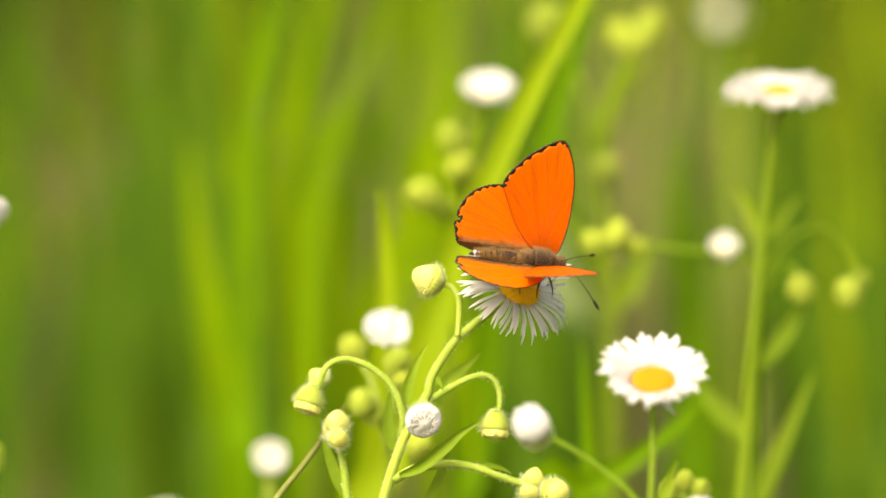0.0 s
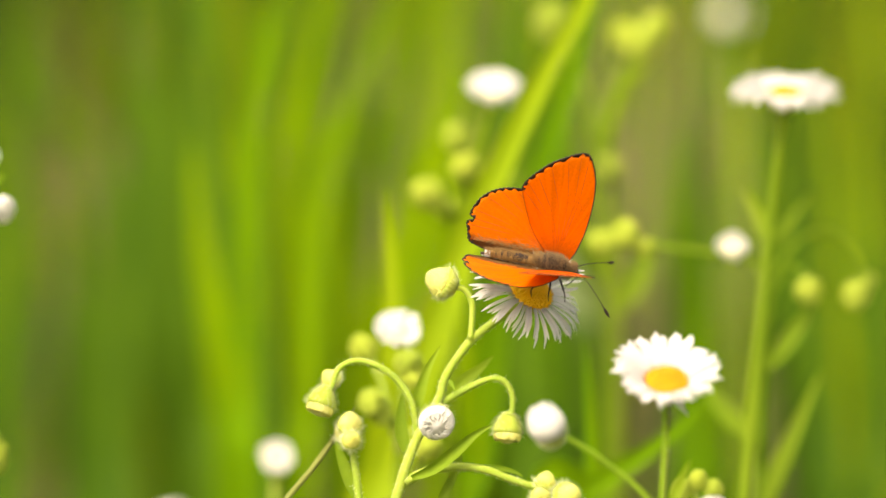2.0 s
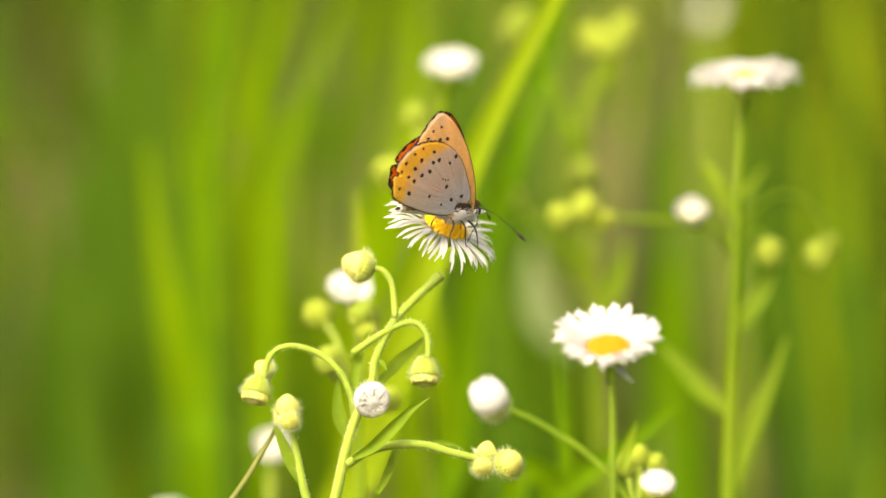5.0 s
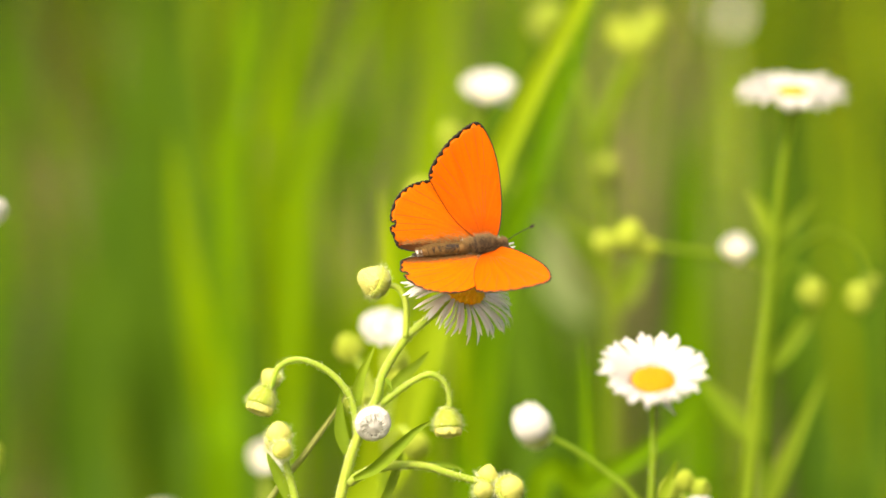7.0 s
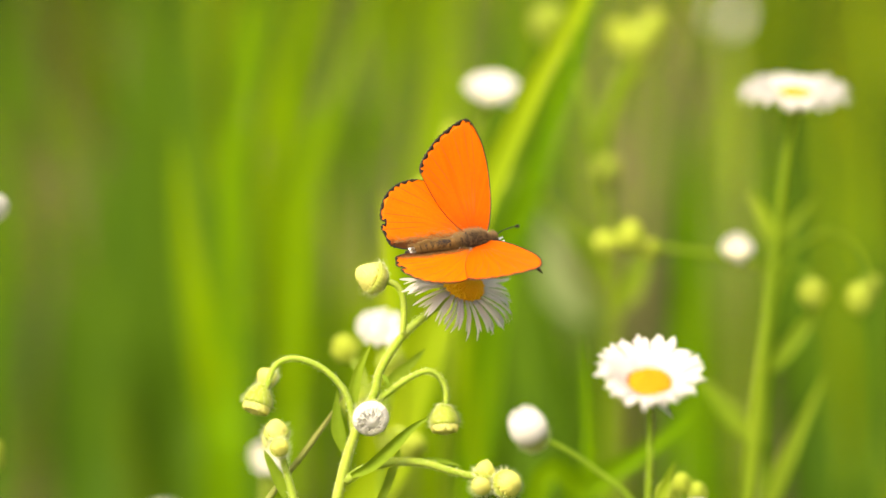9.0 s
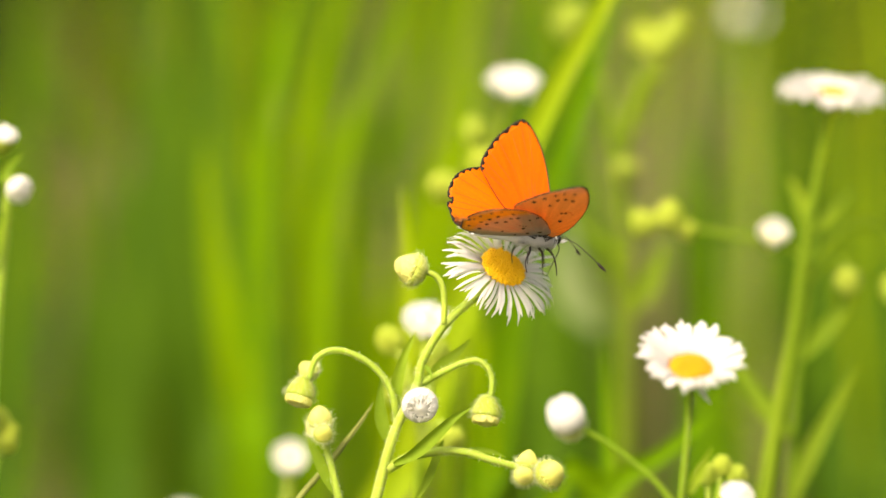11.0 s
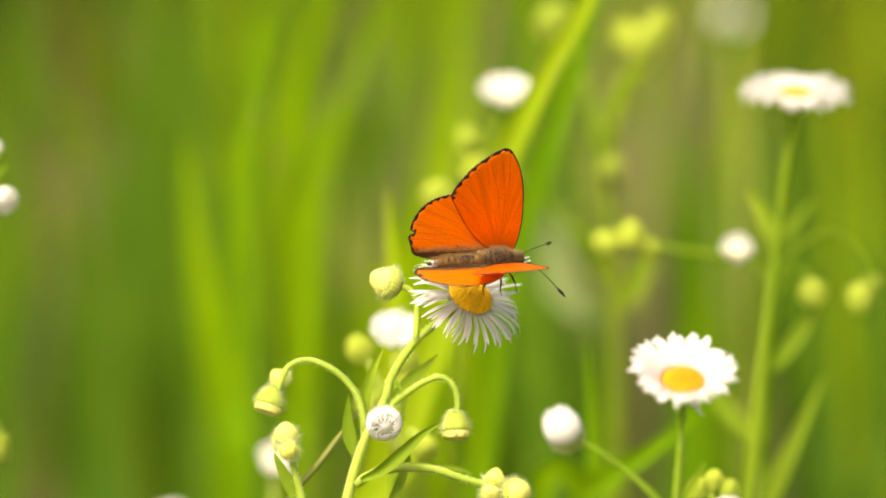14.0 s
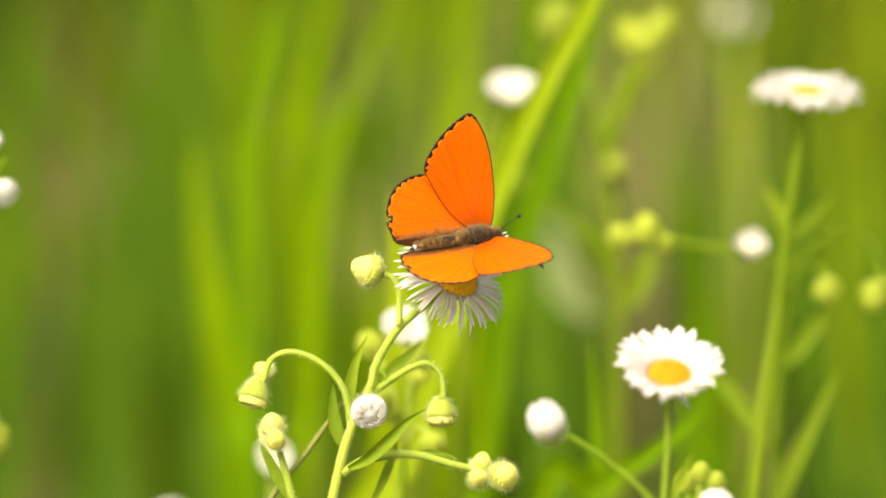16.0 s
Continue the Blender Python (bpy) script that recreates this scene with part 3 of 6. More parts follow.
LOWLEFT = plant("fleabane", (0, 40), at(-32.74, -73.93, 90), 1.2, "small white fleabane flower low in the grass", group="fleabane flowers")
stalk(LOWLEFT[0], [at(-32.74, -73.93, 90), at(-32.53, -56.20, 90), at(-31.88, -40.52, 89)], [1.2, 0.9, 0.6], "stem", n=16)
flower_head(LOWLEFT[0], at(-31.85, -38.61, 88), heading(0.0, 0.45, -0.9), 3.7, 1.4, 45, 50, 41, 0.1, 1.2, False, disc_mat=CREAM)
stalk(LOWLEFT[0], [at(-33.78, -63.50, 90), at(-43.21, -55.51, 118), at(-51.86, -53.0, 120)], [0.8, 0.6, 0.5], "bud_stalk", n=14)
bud(LOWLEFT[0], at(-52.39, -51.6, 120), heading(-0.1, 0.8, -0.5), 3.2, "white", 42, False)

EDGE = plant("fleabane", (-10, 10), at(-81.98, -70.54, 40), 1.3, "fleabane with pale buds and narrow dark leaves", group="fleabane flowers")
stalk(EDGE[0], [at(-81.98, -70.54, 40), at(-82.48, -43.68, 40), at(-81.98, -15.82, 40), at(-80.98, -0.90, 40), at(-80.79, 10.05, 40)], [1.3, 1.0, 0.8, 0.6], "stem", n=24)
bud(EDGE[0], at(-78.84, 6.85, 38), heading(0.5, -0.3, -0.8), 2.2, "half", 51, False)
bud(EDGE[0], at(-81.62, 15.49, 38), heading(0.2, 0.8, -0.5), 2.3, "white", 52, False)
leaf(EDGE[0], [at(-82.32, -6.85, 38), at(-81.62, -0.89, 38), at(-80.63, 4.07, 38)], 1.6)
leaf(EDGE[0], [at(-82.32, 8.04, 38), at(-80.33, 11.02, 38), at(-78.25, 13.01, 38)], 1.4)
for p, r in ((at(-81.87, -33.89, 45), 2.6), (at(-80.17, -37.69, 45), 2.3), (at(-82.87, -39.39, 45), 2.2), (at(-79.37, -35.69, 45), 1.6)):
    bud(EDGE[0], p, heading(0.3, 0.5, -0.7), r, "closed", 53, False)
    stalk(EDGE[0], [at(-82.64, -48.74, 42), p.lerp(at(-82.64, -43.76, 42), 0.5), p], [0.6, 0.5, 0.5], "bud_stalk", n=10)

DAISY = plant("fleabane", (0, 40), at(31.64, -64.84, -44), 0.7, "open white fleabane flower with a bright yellow disc", group="fleabane flowers")
d = DAISY[0]
stalk(d, [at(31.64, -64.84, -44), at(33.11, -49.75, -44), at(33.73, -40.42, -42), at(34.20, -31.17, -39), at(34.23, -24.30, -38)], [0.65, 0.55, 0.5, 0.5], "stem", LEAF, 30, hairs=120)
flower_head(d, at(34.31, -21.76, -36), heading(0.02, 0.80, -0.60), 9.9, 3.6, 40, 92, 61, 0.15, 1.0, True, 0.1, DISC_RIPE)
bm = bmesh.new()
blade(bm, [at(35.19, -24.41, -37), at(36.63, -25.62, -33), at(38.11, -27.29, -33)], 0.8, 8)
part("petal", bm, PETAL, d, "loose hanging white petal")
leaf(d, [at(34.99, -42.15, -40), at(36.37, -38.48, -40), at(38.12, -34.28, -42)], 1.8)

LOW = plant("fleabane", (0, 40), at(39.77, -66.0, 24), 0.8, "low fleabane with small green buds and a white one", group="fleabane flowers")
for p, r, state in ((at(39.38, -41.63, 24), 1.9, "closed"), (at(44.67, -41.63, 24), 1.8, "closed"), (at(41.93, -40.07, 24), 1.8, "closed"), (at(44.4, -46.0, 20), 3.0, "white")):
    bud(LOW[0], p, heading(0.1, 0.7, -0.6), r, state, 62, False)
    stalk(LOW[0], [at(39.77, -66.5, 24), p.lerp(at(40.75, -56.0, 24), 0.5), p], [0.7, 0.55, 0.5], "bud_stalk", n=12)

SIDE = plant("fleabane", (30, 30), at(41.66, -64.77, -45), 1.0, "half-open white fleabane bud on a slanting stalk", group="fleabane flowers")
stalk(SIDE[0], [at(41.66, -64.77, -45), at(37.55, -50.16, -45), at(31.19, -40.61, -44), at(25.29, -35.47, -42), at(20.92, -32.48, -41), at(16.71, -30.40, -40)], [0.8, 0.65, 0.52, 0.45, 0.42], "stem", LEAF, 30)
bud(SIDE[0], at(14.60, -29.02, -40), heading(-0.42, 0.82, -0.38), 2.75, "ripe", 71)

FAR = plant("fleabane", (-10, 40), at(52.82, -72.57, 70), 1.6, "flat white fleabane flower on a tall green stem", group="fleabane flowers")
stalk(FAR[0], [at(52.82, -72.57, 70), at(54.05, -45.14, 70), at(55.32, -28.53, 69), at(56.55, -14.19, 67), at(57.66, 1.12, 65), at(58.88, 14.34, 63), at(60.14, 25.50, 62)], [1.6, 1.3, 1.05, 0.85, 0.75], "stem", LEAF, 40)
flower_head(FAR[0], at(60.35, 27.74, 62), heading(0.0, 0.955, -0.295), 10.4, 3.2, 24, 110, 81, 0.25, 0.95, False, 0.14, DISC_RIPE)

BRANCH = plant("fleabane", (10, 30), at(58.39, -73.79, 88), 1.4, "branched fleabane with pale buds and dark leaves", group="fleabane flowers")
r_ = BRANCH[0]
stalk(r_, [at(58.39, -73.79, 88), at(57.66, -37.37, 88), at(57.82, -20.69, 87), at(58.96, -7.16, 85), at(58.96, 4.26, 85)], [0.95, 0.82, 0.68, 0.48], "stem", LEAF, 24)
stalk(r_, [at(58.54, -6.64, 85), at(56.05, -2.49, 83), at(50.26, -0.93, 81), at(41.95, 0.10, 80), at(34.71, 0.93, 80), at(28.52, 1.14, 80)], [0.68, 0.61, 0.54, 0.48], "bud_stalk", LEAF, 24)
stalk(r_, [at(58.75, -5.09, 85), at(63.30, 1.35, 83), at(68.42, 4.04, 82), at(72.94, 1.65, 80), at(75.14, -2.99, 79), at(74.42, -6.61, 79)], [0.54, 0.48, 0.41], "bud_stalk", LEAF, 24)
stalk(r_, [at(58.96, -8.20, 85), at(62.21, -3.00, 82), at(64.82, -4.03, 79), at(65.28, -6.08, 78)], [0.41, 0.34, 0.34], "bud_stalk", LEAF, 16)
flower_head(r_, at(51.16, -0.10, 76), heading(0.05, 0.6, -0.8), 3.7, 1.4, 50, 46, 91, 0.0, 1.2, False, disc_mat=CREAM)
for p, w, q in ((at(32.00, 2.68, 79), (0.1, 0.8, -0.5), 2.6), (at(27.46, 1.14, 79), (-0.6, 0.5, -0.5), 2.4), (at(35.54, 0.31, 80), (0.2, 0.3, -0.9), 1.8), (at(65.22, -7.42, 77), (0, -0.8, -0.5), 2.5), (at(74.11, -8.15, 79), (-0.1, -0.8, -0.5), 2.6), (at(76.11, -5.58, 81), (0.5, 0.5, -0.5), 1.9)):
    bud(r_, p, heading(*w), q, "closed", 92, False)
leaf(r_, [at(58.23, -21.65, 83), at(61.17, -17.49, 82), at(64.80, -12.32, 82), at(66.35, -9.73, 82)], 3.2)
leaf(r_, [at(57.03, -50.62, 82), at(60.14, -40.26, 82), at(63.76, -31.98, 82), at(68.11, -21.84, 82)], 3.4)
leaf(r_, [at(56.67, -36.22, 85), at(52.52, -31.55, 85), at(47.85, -25.84, 85), at(44.74, -22.73, 85)], 3.4)
leaf(r_, [at(58.80, 0.10, 86), at(56.20, 7.38, 86), at(53.61, 11.53, 86)], 2.2)
leaf(r_, [at(59.01, 1.14, 86), at(62.44, 5.82, 86), at(66.20, 10.51, 88)], 2.0)

MIDDLE = plant("fleabane", (0, 40), at(0.63, -74.61, 100), 1.4, "white fleabane flower with pale yellow buds below", group="fleabane flowers")
k = MIDDLE[0]
stalk(k, [at(0.63, -74.61, 100), at(0.63, -48.30, 100), at(1.26, -16.72, 99), at(2.94, 2.21, 98), at(5.35, 16.90, 97), at(7.55, 26.84, 96)], [1.4, 1.2, 1.0, 0.7], "stem", LEAF, 30)
flower_head(k, at(8.38, 29.02, 95), heading(0.0, 0.83, -0.56), 5.4, 1.7, 34, 64, 101, 0.1, 1.2, False, disc_mat=CREAM)
for p, w, q in ((at(3.35, 15.16, 93), (-0.1, 0.3, -0.9), 2.7), (at(-3.96, 10.11, 90), (-0.5, 0.2, -0.8), 2.9), (at(1.68, 20.88, 97), (-0.3, 0.7, -0.5), 2.6), (at(-0.21, 7.24, 97), (0.1, -0.3, -0.9), 2.0)):
    bud(k, p, heading(*w), q, "closed", 103, False)
    stalk(k, [at(2.52, 0.11, 98), p.lerp(at(2.94, 6.41, 98), 0.5), p], [0.6, 0.5, 0.5], "bud_stalk", LEAF, 12)

TOP = plant("fleabane", (10, 40), at(33.46, -77.52, 143), 1.9, "tall thick-stemmed fleabane with clustered green buds", group="fleabane flowers")
p_ = TOP[0]
stalk(p_, [at(33.46, -77.52, 143), at(33.02, -48.00, 143), at(32.56, -21.74, 142), at(32.09, 1.20, 141), at(31.19, 17.56, 140), at(32.83, 29.55, 140), at(36.64, 37.73, 140)], [1.7, 1.6, 1.5, 1.3, 0.9], "stem", LEAF, 40)
stalk(p_, [at(31.19, 18.65, 140), at(27.92, 28.46, 140), at(23.56, 38.28, 140), at(20.50, 42.64, 140)], [0.9, 0.8, 0.7], "bud_stalk", LEAF, 20)
stalk(p_, [at(32.20, -4.26, 141), at(25.76, 2.29, 141), at(19.77, 8.30, 142), at(16.51, 11.26, 143)], [0.9, 0.8, 0.7], "bud_stalk", LEAF, 20)
for p, w, q in ((at(37.37, 39.33, 139), (0.2, 0.4, -0.9), 3.3), (at(40.13, 42.86, 140), (0.4, 0.7, -0.5), 3.0), (at(34.27, 41.59, 141), (-0.3, 0.7, -0.5), 2.8), (at(20.27, 43.91, 139), (-0.2, 0.6, -0.7), 3.6), (at(16.17, 11.80, 142), (-0.5, 0.5, -0.7), 2.8), (at(31.65, 15.34, 137), (0.1, -0.2, -1), 2.6)):
    bud(p_, p, heading(*w), q, "closed", 111, False)
leaf(p_, [at(30.92, 15.35, 138), at(28.93, 22.41, 137), at(27.84, 27.84, 137), at(25.67, 32.74, 137)], 2.6)
leaf(p_, [at(33.37, 31.74, 140), at(37.12, 35.49, 138), at(41.48, 40.39, 138)], 2.2)
leaf(p_, [at(31.0, -15.0, 240), at(24.5, -8.0, 240), at(22.2, 0.5, 240), at(22.6, 9.0, 240)], 7.0, PALE_LEAF)
leaf(p_, [at(32.20, -12.99, 141), at(36.64, -6.43, 140), at(39.37, 2.29, 140)], 4.0)
leaf(p_, [at(32.37, -8.64, 143), at(27.99, 0.11, 143), at(21.98, 6.12, 143)], 4.5, LEAF)

PALE = plant("fleabane", (0, 20), at(69.99, -58.84, 340), 1.6, "pale washed-out fleabane flower far in the grass", group="fleabane flowers")
stalk(PALE[0], [at(69.99, -58.84, 340), at(68.45, -7.53, 335), at(65.75, 30.71, 332), at(64.12, 48.48, 330)], [1.6, 1.3, 1.0], "stem", n=16)
flower_head(PALE[0], at(63.87, 52.29, 330), heading(0.0, 0.6, -0.8), 3.8, 1.5, 25, 34, 121, 0.1, 1.2, False, disc_mat=CREAM)


# ---- single grass blades that stand nearer than the meadow ----
def tall_grass(points, width, label="long bright green grass shoot", thick=0.5, seed=1, mat=None):
    """A shoot of grass rooted in the ground below its first point: one long leaf, its sheath and a shorter leaf."""
    rng = random.Random(seed)
    if (points[0] - CENTRE).dot(AHEAD) > 0.14:
        points, width = [EYE + (p - EYE) * 1.04 for p in points], width * 1.03
    first = points[0]
    base = Vector((first.x, first.y + 0.02, 0.0))
    ob = thing("grass_shoot", base, label, "grass", "tall grass shoots")
    bm = bmesh.new()
    blade(bm, [base, base.lerp(first, 0.55), *points], width, 40, thick, fold=0.35, root=0.8)
    part("long_leaf", bm, mat or GRASS, ob)
    bm = bmesh.new()
    tube(bm, [base, base.lerp(first, 0.55), first, points[1]], [width * 0.2, width * 0.22, width * 0.18, 0.2], 8, 18)
    part("sheath", bm, mat or GRASS, ob)
    bm = bmesh.new()
    s = rng.choice((-1, 1)) * rng.uniform(6, 22) / 1000
    q = points[1].lerp(points[2], rng.random())
    blade(bm, [first, points[1] + RIGHT * s * 0.15, q + RIGHT * s * 0.5, points[2] + RIGHT * s * 0.7 + UP * rng.uniform(0.02, 0.05)], width * 0.8, 24, thick, fold=0.35, root=0.7)
    part("short_leaf", bm, mat or GRASS, ob)
    return ob


LONG = [
    # outer left shoots take the darkened copy, standing in for shade
    (tall_grass([at(-74.38, -83.22, 320), at(-75.01, -45.33, 320), at(-73.11, -7.45, 320), at(-69.33, 24.12, 320), at(-65.92, 63.26, 320)], 13.0, "broad grass shoot in a green darkened for shade", mat=GRASS_SHADED), "gl"),
    (tall_grass([at(-80.67, -83.85, 330), at(-78.76, -53.31, 330), at(-76.21, -32.95, 330), at(-72.40, -15.14, 330), at(-69.21, 1.40, 330)], 13.0, "broad grass shoot in a green darkened for shade", mat=GRASS_SHADED), "gl"),
    (tall_grass([at(-58.63, -85.11, 350), at(-62.51, -39.91, 350), at(-70.26, -7.62, 350), at(-85.75, 28.54, 350), at(-102.54, 54.37, 350)], 9.0, "narrow grass shoot in a green darkened for shade", mat=GRASS_SHADED), "gl"),
    (tall_grass([at(-109.81, -85.74, 360), at(-102.00, -44.10, 360), at(-96.15, -23.29, 360), at(-92.89, -5.07, 360), at(-94.19, 18.34, 360)], 10.0, "narrow grass shoot in a green darkened for shade", mat=GRASS_SHADED), "gl"),
    (tall_grass([at(-107.68, -88.26, 400), at(-106.34, -21.29, 400), at(-105.00, 5.49, 400), at(-100.98, 45.67, 400), at(-96.96, 67.10, 400)], 14.0, "broad grass shoot in a green darkened for shade", mat=GRASS_SHADED), "gl"),
    (tall_grass([at(-54.60, -81.95, 300), at(-53.97, -32.21, 300), at(-55.22, 2.61, 300), at(-57.70, 29.97, 300), at(-56.46, 62.31, 300)], 12.0, "broad grass shoot in a green darkened for shade", mat=GRASS_SHADED), "gl"),
    (tall_grass([at(15.06, -58.68, 78), at(26.81, -43.83, 78), at(35.68, -37.64, 78), at(43.42, -31.04, 78), at(48.06, -25.68, 78)], 4.6, "green grass shoot leaning across behind the daisy"), "budT"),
    (tall_grass([at(-39.16, -61.50, 150), at(-39.82, -28.49, 150), at(-39.16, 2.31, 150), at(-38.06, 21.01, 150), at(-34.76, 37.51, 150), at(-30.69, 55.12, 150)], 6.5), "gl"),
    (tall_grass([at(-42.98, -62.57, 170), at(-42.53, -28.99, 170), at(-40.74, -1.01, 170), at(-38.95, 15.78, 170), at(-36.82, 40.41, 170), at(-35.14, 58.31, 170)], 6.1), "gl"),
    (tall_grass([at(-29.17, -61.76, 155), at(-28.62, -28.62, 155), at(-25.63, 4.53, 155), at(-21.44, 22.21, 155), at(-14.81, 38.78, 155), at(-8.18, 55.36, 155)], 6.2), "gl"),
    (tall_grass([at(-52.33, -64.44, 205), at(-47.72, -29.86, 205), at(-48.88, 2.42, 205), at(-52.33, 27.78, 205), at(-50.61, 48.53, 205), at(-46.57, 61.21, 205)], 8.1, "broad grass shoot in a green darkened for shade", mat=GRASS_SHADED), "gl"),
    (tall_grass([at(-35.60, -63.37, 185), at(-34.46, -29.36, 185), at(-33.33, 2.38, 185), at(-29.93, 27.32, 185), at(-23.69, 47.72, 185), at(-20.86, 59.06, 185)], 6.8), "gl"),
    (tall_grass([at(-19.10, -73.59, 85), at(-9.76, -37.26, 85), at(-0.93, -10.28, 85), at(6.85, 9.45, 85), at(15.67, 28.13, 85), at(27.61, 49.93, 85), at(31.76, 57.19, 85)], 7.6, mat=GRASS_YOUNG), "budT"),
    (tall_grass([at(1.71, -70.61, 120), at(6.00, -38.46, 120), at(10.29, -6.32, 120), at(18.86, 19.39, 120), at(24.21, 34.39, 120), at(29.57, 53.68, 120)], 6.8), "budT"),
    (tall_grass([at(16.06, -72.50, 150), at(16.61, -39.49, 150), at(12.76, -6.49, 150), at(10.56, 21.01, 150), at(11.66, 41.91, 150), at(12.76, 58.42, 150)], 7.6, "narrow grass shoot in a green darkened for shade", mat=GRASS_SHADED), "farM"),
    (tall_grass([at(-16.53, -75.65, 200), at(-14.23, -41.21, 200), at(-10.79, -6.77, 200), at(-2.76, 21.93, 200), at(0.69, 43.74, 200), at(1.84, 60.96, 200)], 9.5), "farM"),
    (tall_grass([at(-41.14, -78.80, 250), at(-43.53, -30.97, 250), at(-47.71, 10.88, 250), at(-51.90, 59.91, 250)], 7.0, "broad grass shoot in a green darkened for shade", mat=GRASS_SHADED), "gl"),
    (tall_grass([at(-33.08, -82.59, 310), at(-35.59, -32.46, 310), at(-38.10, 11.40, 310), at(-35.59, 62.78, 310)], 9.0, "broad pale green grass shoot"), "gl"),
    (tall_grass([at(-27.21, -80.06, 270), at(-22.35, -31.47, 270), at(-16.28, 11.06, 270), at(-7.78, 60.87, 270)], 9.0, "broad pale green grass shoot"), "gl"),
    (tall_grass([at(-1.81, -85.11, 350), at(-1.16, -33.45, 350), at(0.77, 11.75, 350), at(-0.52, 64.70, 350)], 12.0, "broad pale green grass shoot"), "farM"),
    (tall_grass([at(4.79, -87.63, 390), at(2.13, -34.44, 390), at(-1.86, 12.10, 390), at(2.13, 66.62, 390)], 14.0, "broad pale green grass shoot"), "farM"),
    (tall_grass([at(-12.77, -89.52, 420), at(-8.69, -35.18, 420), at(-5.98, 12.36, 420), at(-11.41, 68.06, 420)], 14.0, "broad pale green grass shoot"), "farM"),
    (tall_grass([at(-24.82, -88.89, 410), at(-26.17, -34.94, 410), at(-30.21, 12.27, 410), at(-32.91, 67.58, 410)], 13.0, "broad pale green grass shoot"), "gl"),
    (tall_grass([at(29.62, -86.37, 370), at(28.31, -33.94, 370), at(25.69, 11.93, 370), at(29.62, 65.66, 370)], 10.0, "broad pale green grass shoot"), "budT"),
    (tall_grass([at(56.75, -83.85, 330), at(56.11, -32.95, 330), at(58.02, 11.58, 330), at(60.56, 63.74, 330)], 10.0, "broad pale green grass shoot"), "budT"),
    (tall_grass([at(64.62, -87.63, 390), at(63.56, -34.44, 390), at(61.96, 12.10, 390), at(59.31, 66.62, 390)], 10.0, "broad grass shoot in a green darkened for shade", mat=GRASS_SHADED), "budT"),
    (tall_grass([at(81.48, -79.43, 260), at(80.28, -31.22, 260), at(77.87, 10.97, 260), at(79.07, 60.39, 260)], 9.0, "broad grass shoot in a green darkened for shade", mat=GRASS_SHADED), "budT"),
    (tall_grass([at(-60.31, -89.52, 420), at(-61.67, -35.18, 420), at(-64.39, 12.36, 420), at(-61.67, 68.06, 420)], 10.0, "broad grass shoot in a green darkened for shade", mat=GRASS_SHADED), "gl"),
    (tall_grass([at(48.66, -92.67, 470), at(51.47, -36.42, 470), at(47.25, 12.80, 470), at(48.66, 70.45, 470)], 9.0, "broad pale green grass shoot"), "budT"),
    (tall_grass([at(-90.20, -89.52, 420), at(-91.56, -35.18, 420), at(-87.48, 12.36, 420), at(-94.27, 68.06, 420)], 6.0, "dry brownish grass shoot", mat=STRAW), "gl"),
    (tall_grass([at(-100.43, -91.41, 450), at(-89.33, -35.93, 450), at(-82.39, 12.62, 450), at(-76.85, 69.49, 450)], 6.0, "dry brownish grass shoot", mat=STRAW), "gl"),
    (tall_grass([at(-27.78, -75.02, 190), at(-28.35, -29.48, 190), at(-25.50, 10.36, 190), at(-16.39, 57.03, 190)], 5.0, "dry brownish grass shoot", mat=STRAW), "gl"),
    (tall_grass([at(-34.54, -72.50, 150), at(-33.44, -28.49, 150), at(-34.54, 10.01, 150), at(-30.14, 55.12, 150)], 4.0, "narrow grass shoot in a green darkened for shade", mat=GRASS_SHADED), "gl"),
    (tall_grass([at(22.39, -83.85, 330), at(21.12, -32.95, 330), at(18.58, 11.58, 330), at(14.76, 63.74, 330)], 12.0, "narrow grass shoot in a green darkened for shade", mat=GRASS_SHADED), "farM"),
    (tall_grass([at(15.31, -87.00, 380), at(15.97, -34.19, 380), at(13.99, 12.01, 380), at(8.71, 66.14, 380)], 10.0, "narrow grass shoot in a green darkened for shade", mat=GRASS_SHADED), "farM"),
    (tall_grass([at(53.04, -88.26, 400), at(51.70, -34.69, 400), at(54.38, 12.19, 400), at(52.37, 67.10, 400)], 15.0, "dry brownish grass shoot", mat=STRAW), "budT"),
    (tall_grass([at(47.62, -85.74, 360), at(52.82, -33.70, 360), at(55.42, 11.84, 360), at(59.33, 65.18, 360)], 10.0, "dry brownish grass shoot", mat=STRAW), "budT"),
    (tall_grass([at(94.64, -81.95, 300), at(93.40, -32.21, 300), at(95.26, 11.32, 300), at(92.77, 62.31, 300)], 13.0, "broad yellow-green grass shoot", mat=GRASS_YOUNG), "budT"),
    (tall_grass([at(88.71, -79.43, 260), at(92.93, -31.22, 260), at(93.54, 10.97, 260), at(86.30, 60.39, 260)], 9.0, "narrow grass shoot in a green darkened for shade", mat=GRASS_SHADED), "budT"),
    (tall_grass([at(86.40, -89.52, 420), at(83.68, -35.18, 420), at(80.96, 12.36, 420), at(83.68, 68.06, 420)], 12.0, "narrow grass shoot in a green darkened for shade", mat=GRASS_SHADED), "budT"),
    (tall_grass([at(-14.13, -89.52, 420), at(-16.84, -35.18, 420), at(-19.56, 12.36, 420), at(-24.99, 68.06, 420)], 12.0, "narrow grass shoot in a green darkened for shade", mat=GRASS_SHADED), "farM"),
    (tall_grass([at(-19.77, -79.43, 260), at(-16.15, -31.22, 260), at(-13.74, 10.97, 260), at(-14.95, 60.39, 260)], 5.0, "dry brownish grass shoot", mat=STRAW), "gl"),
]
rng = random.Random(77)
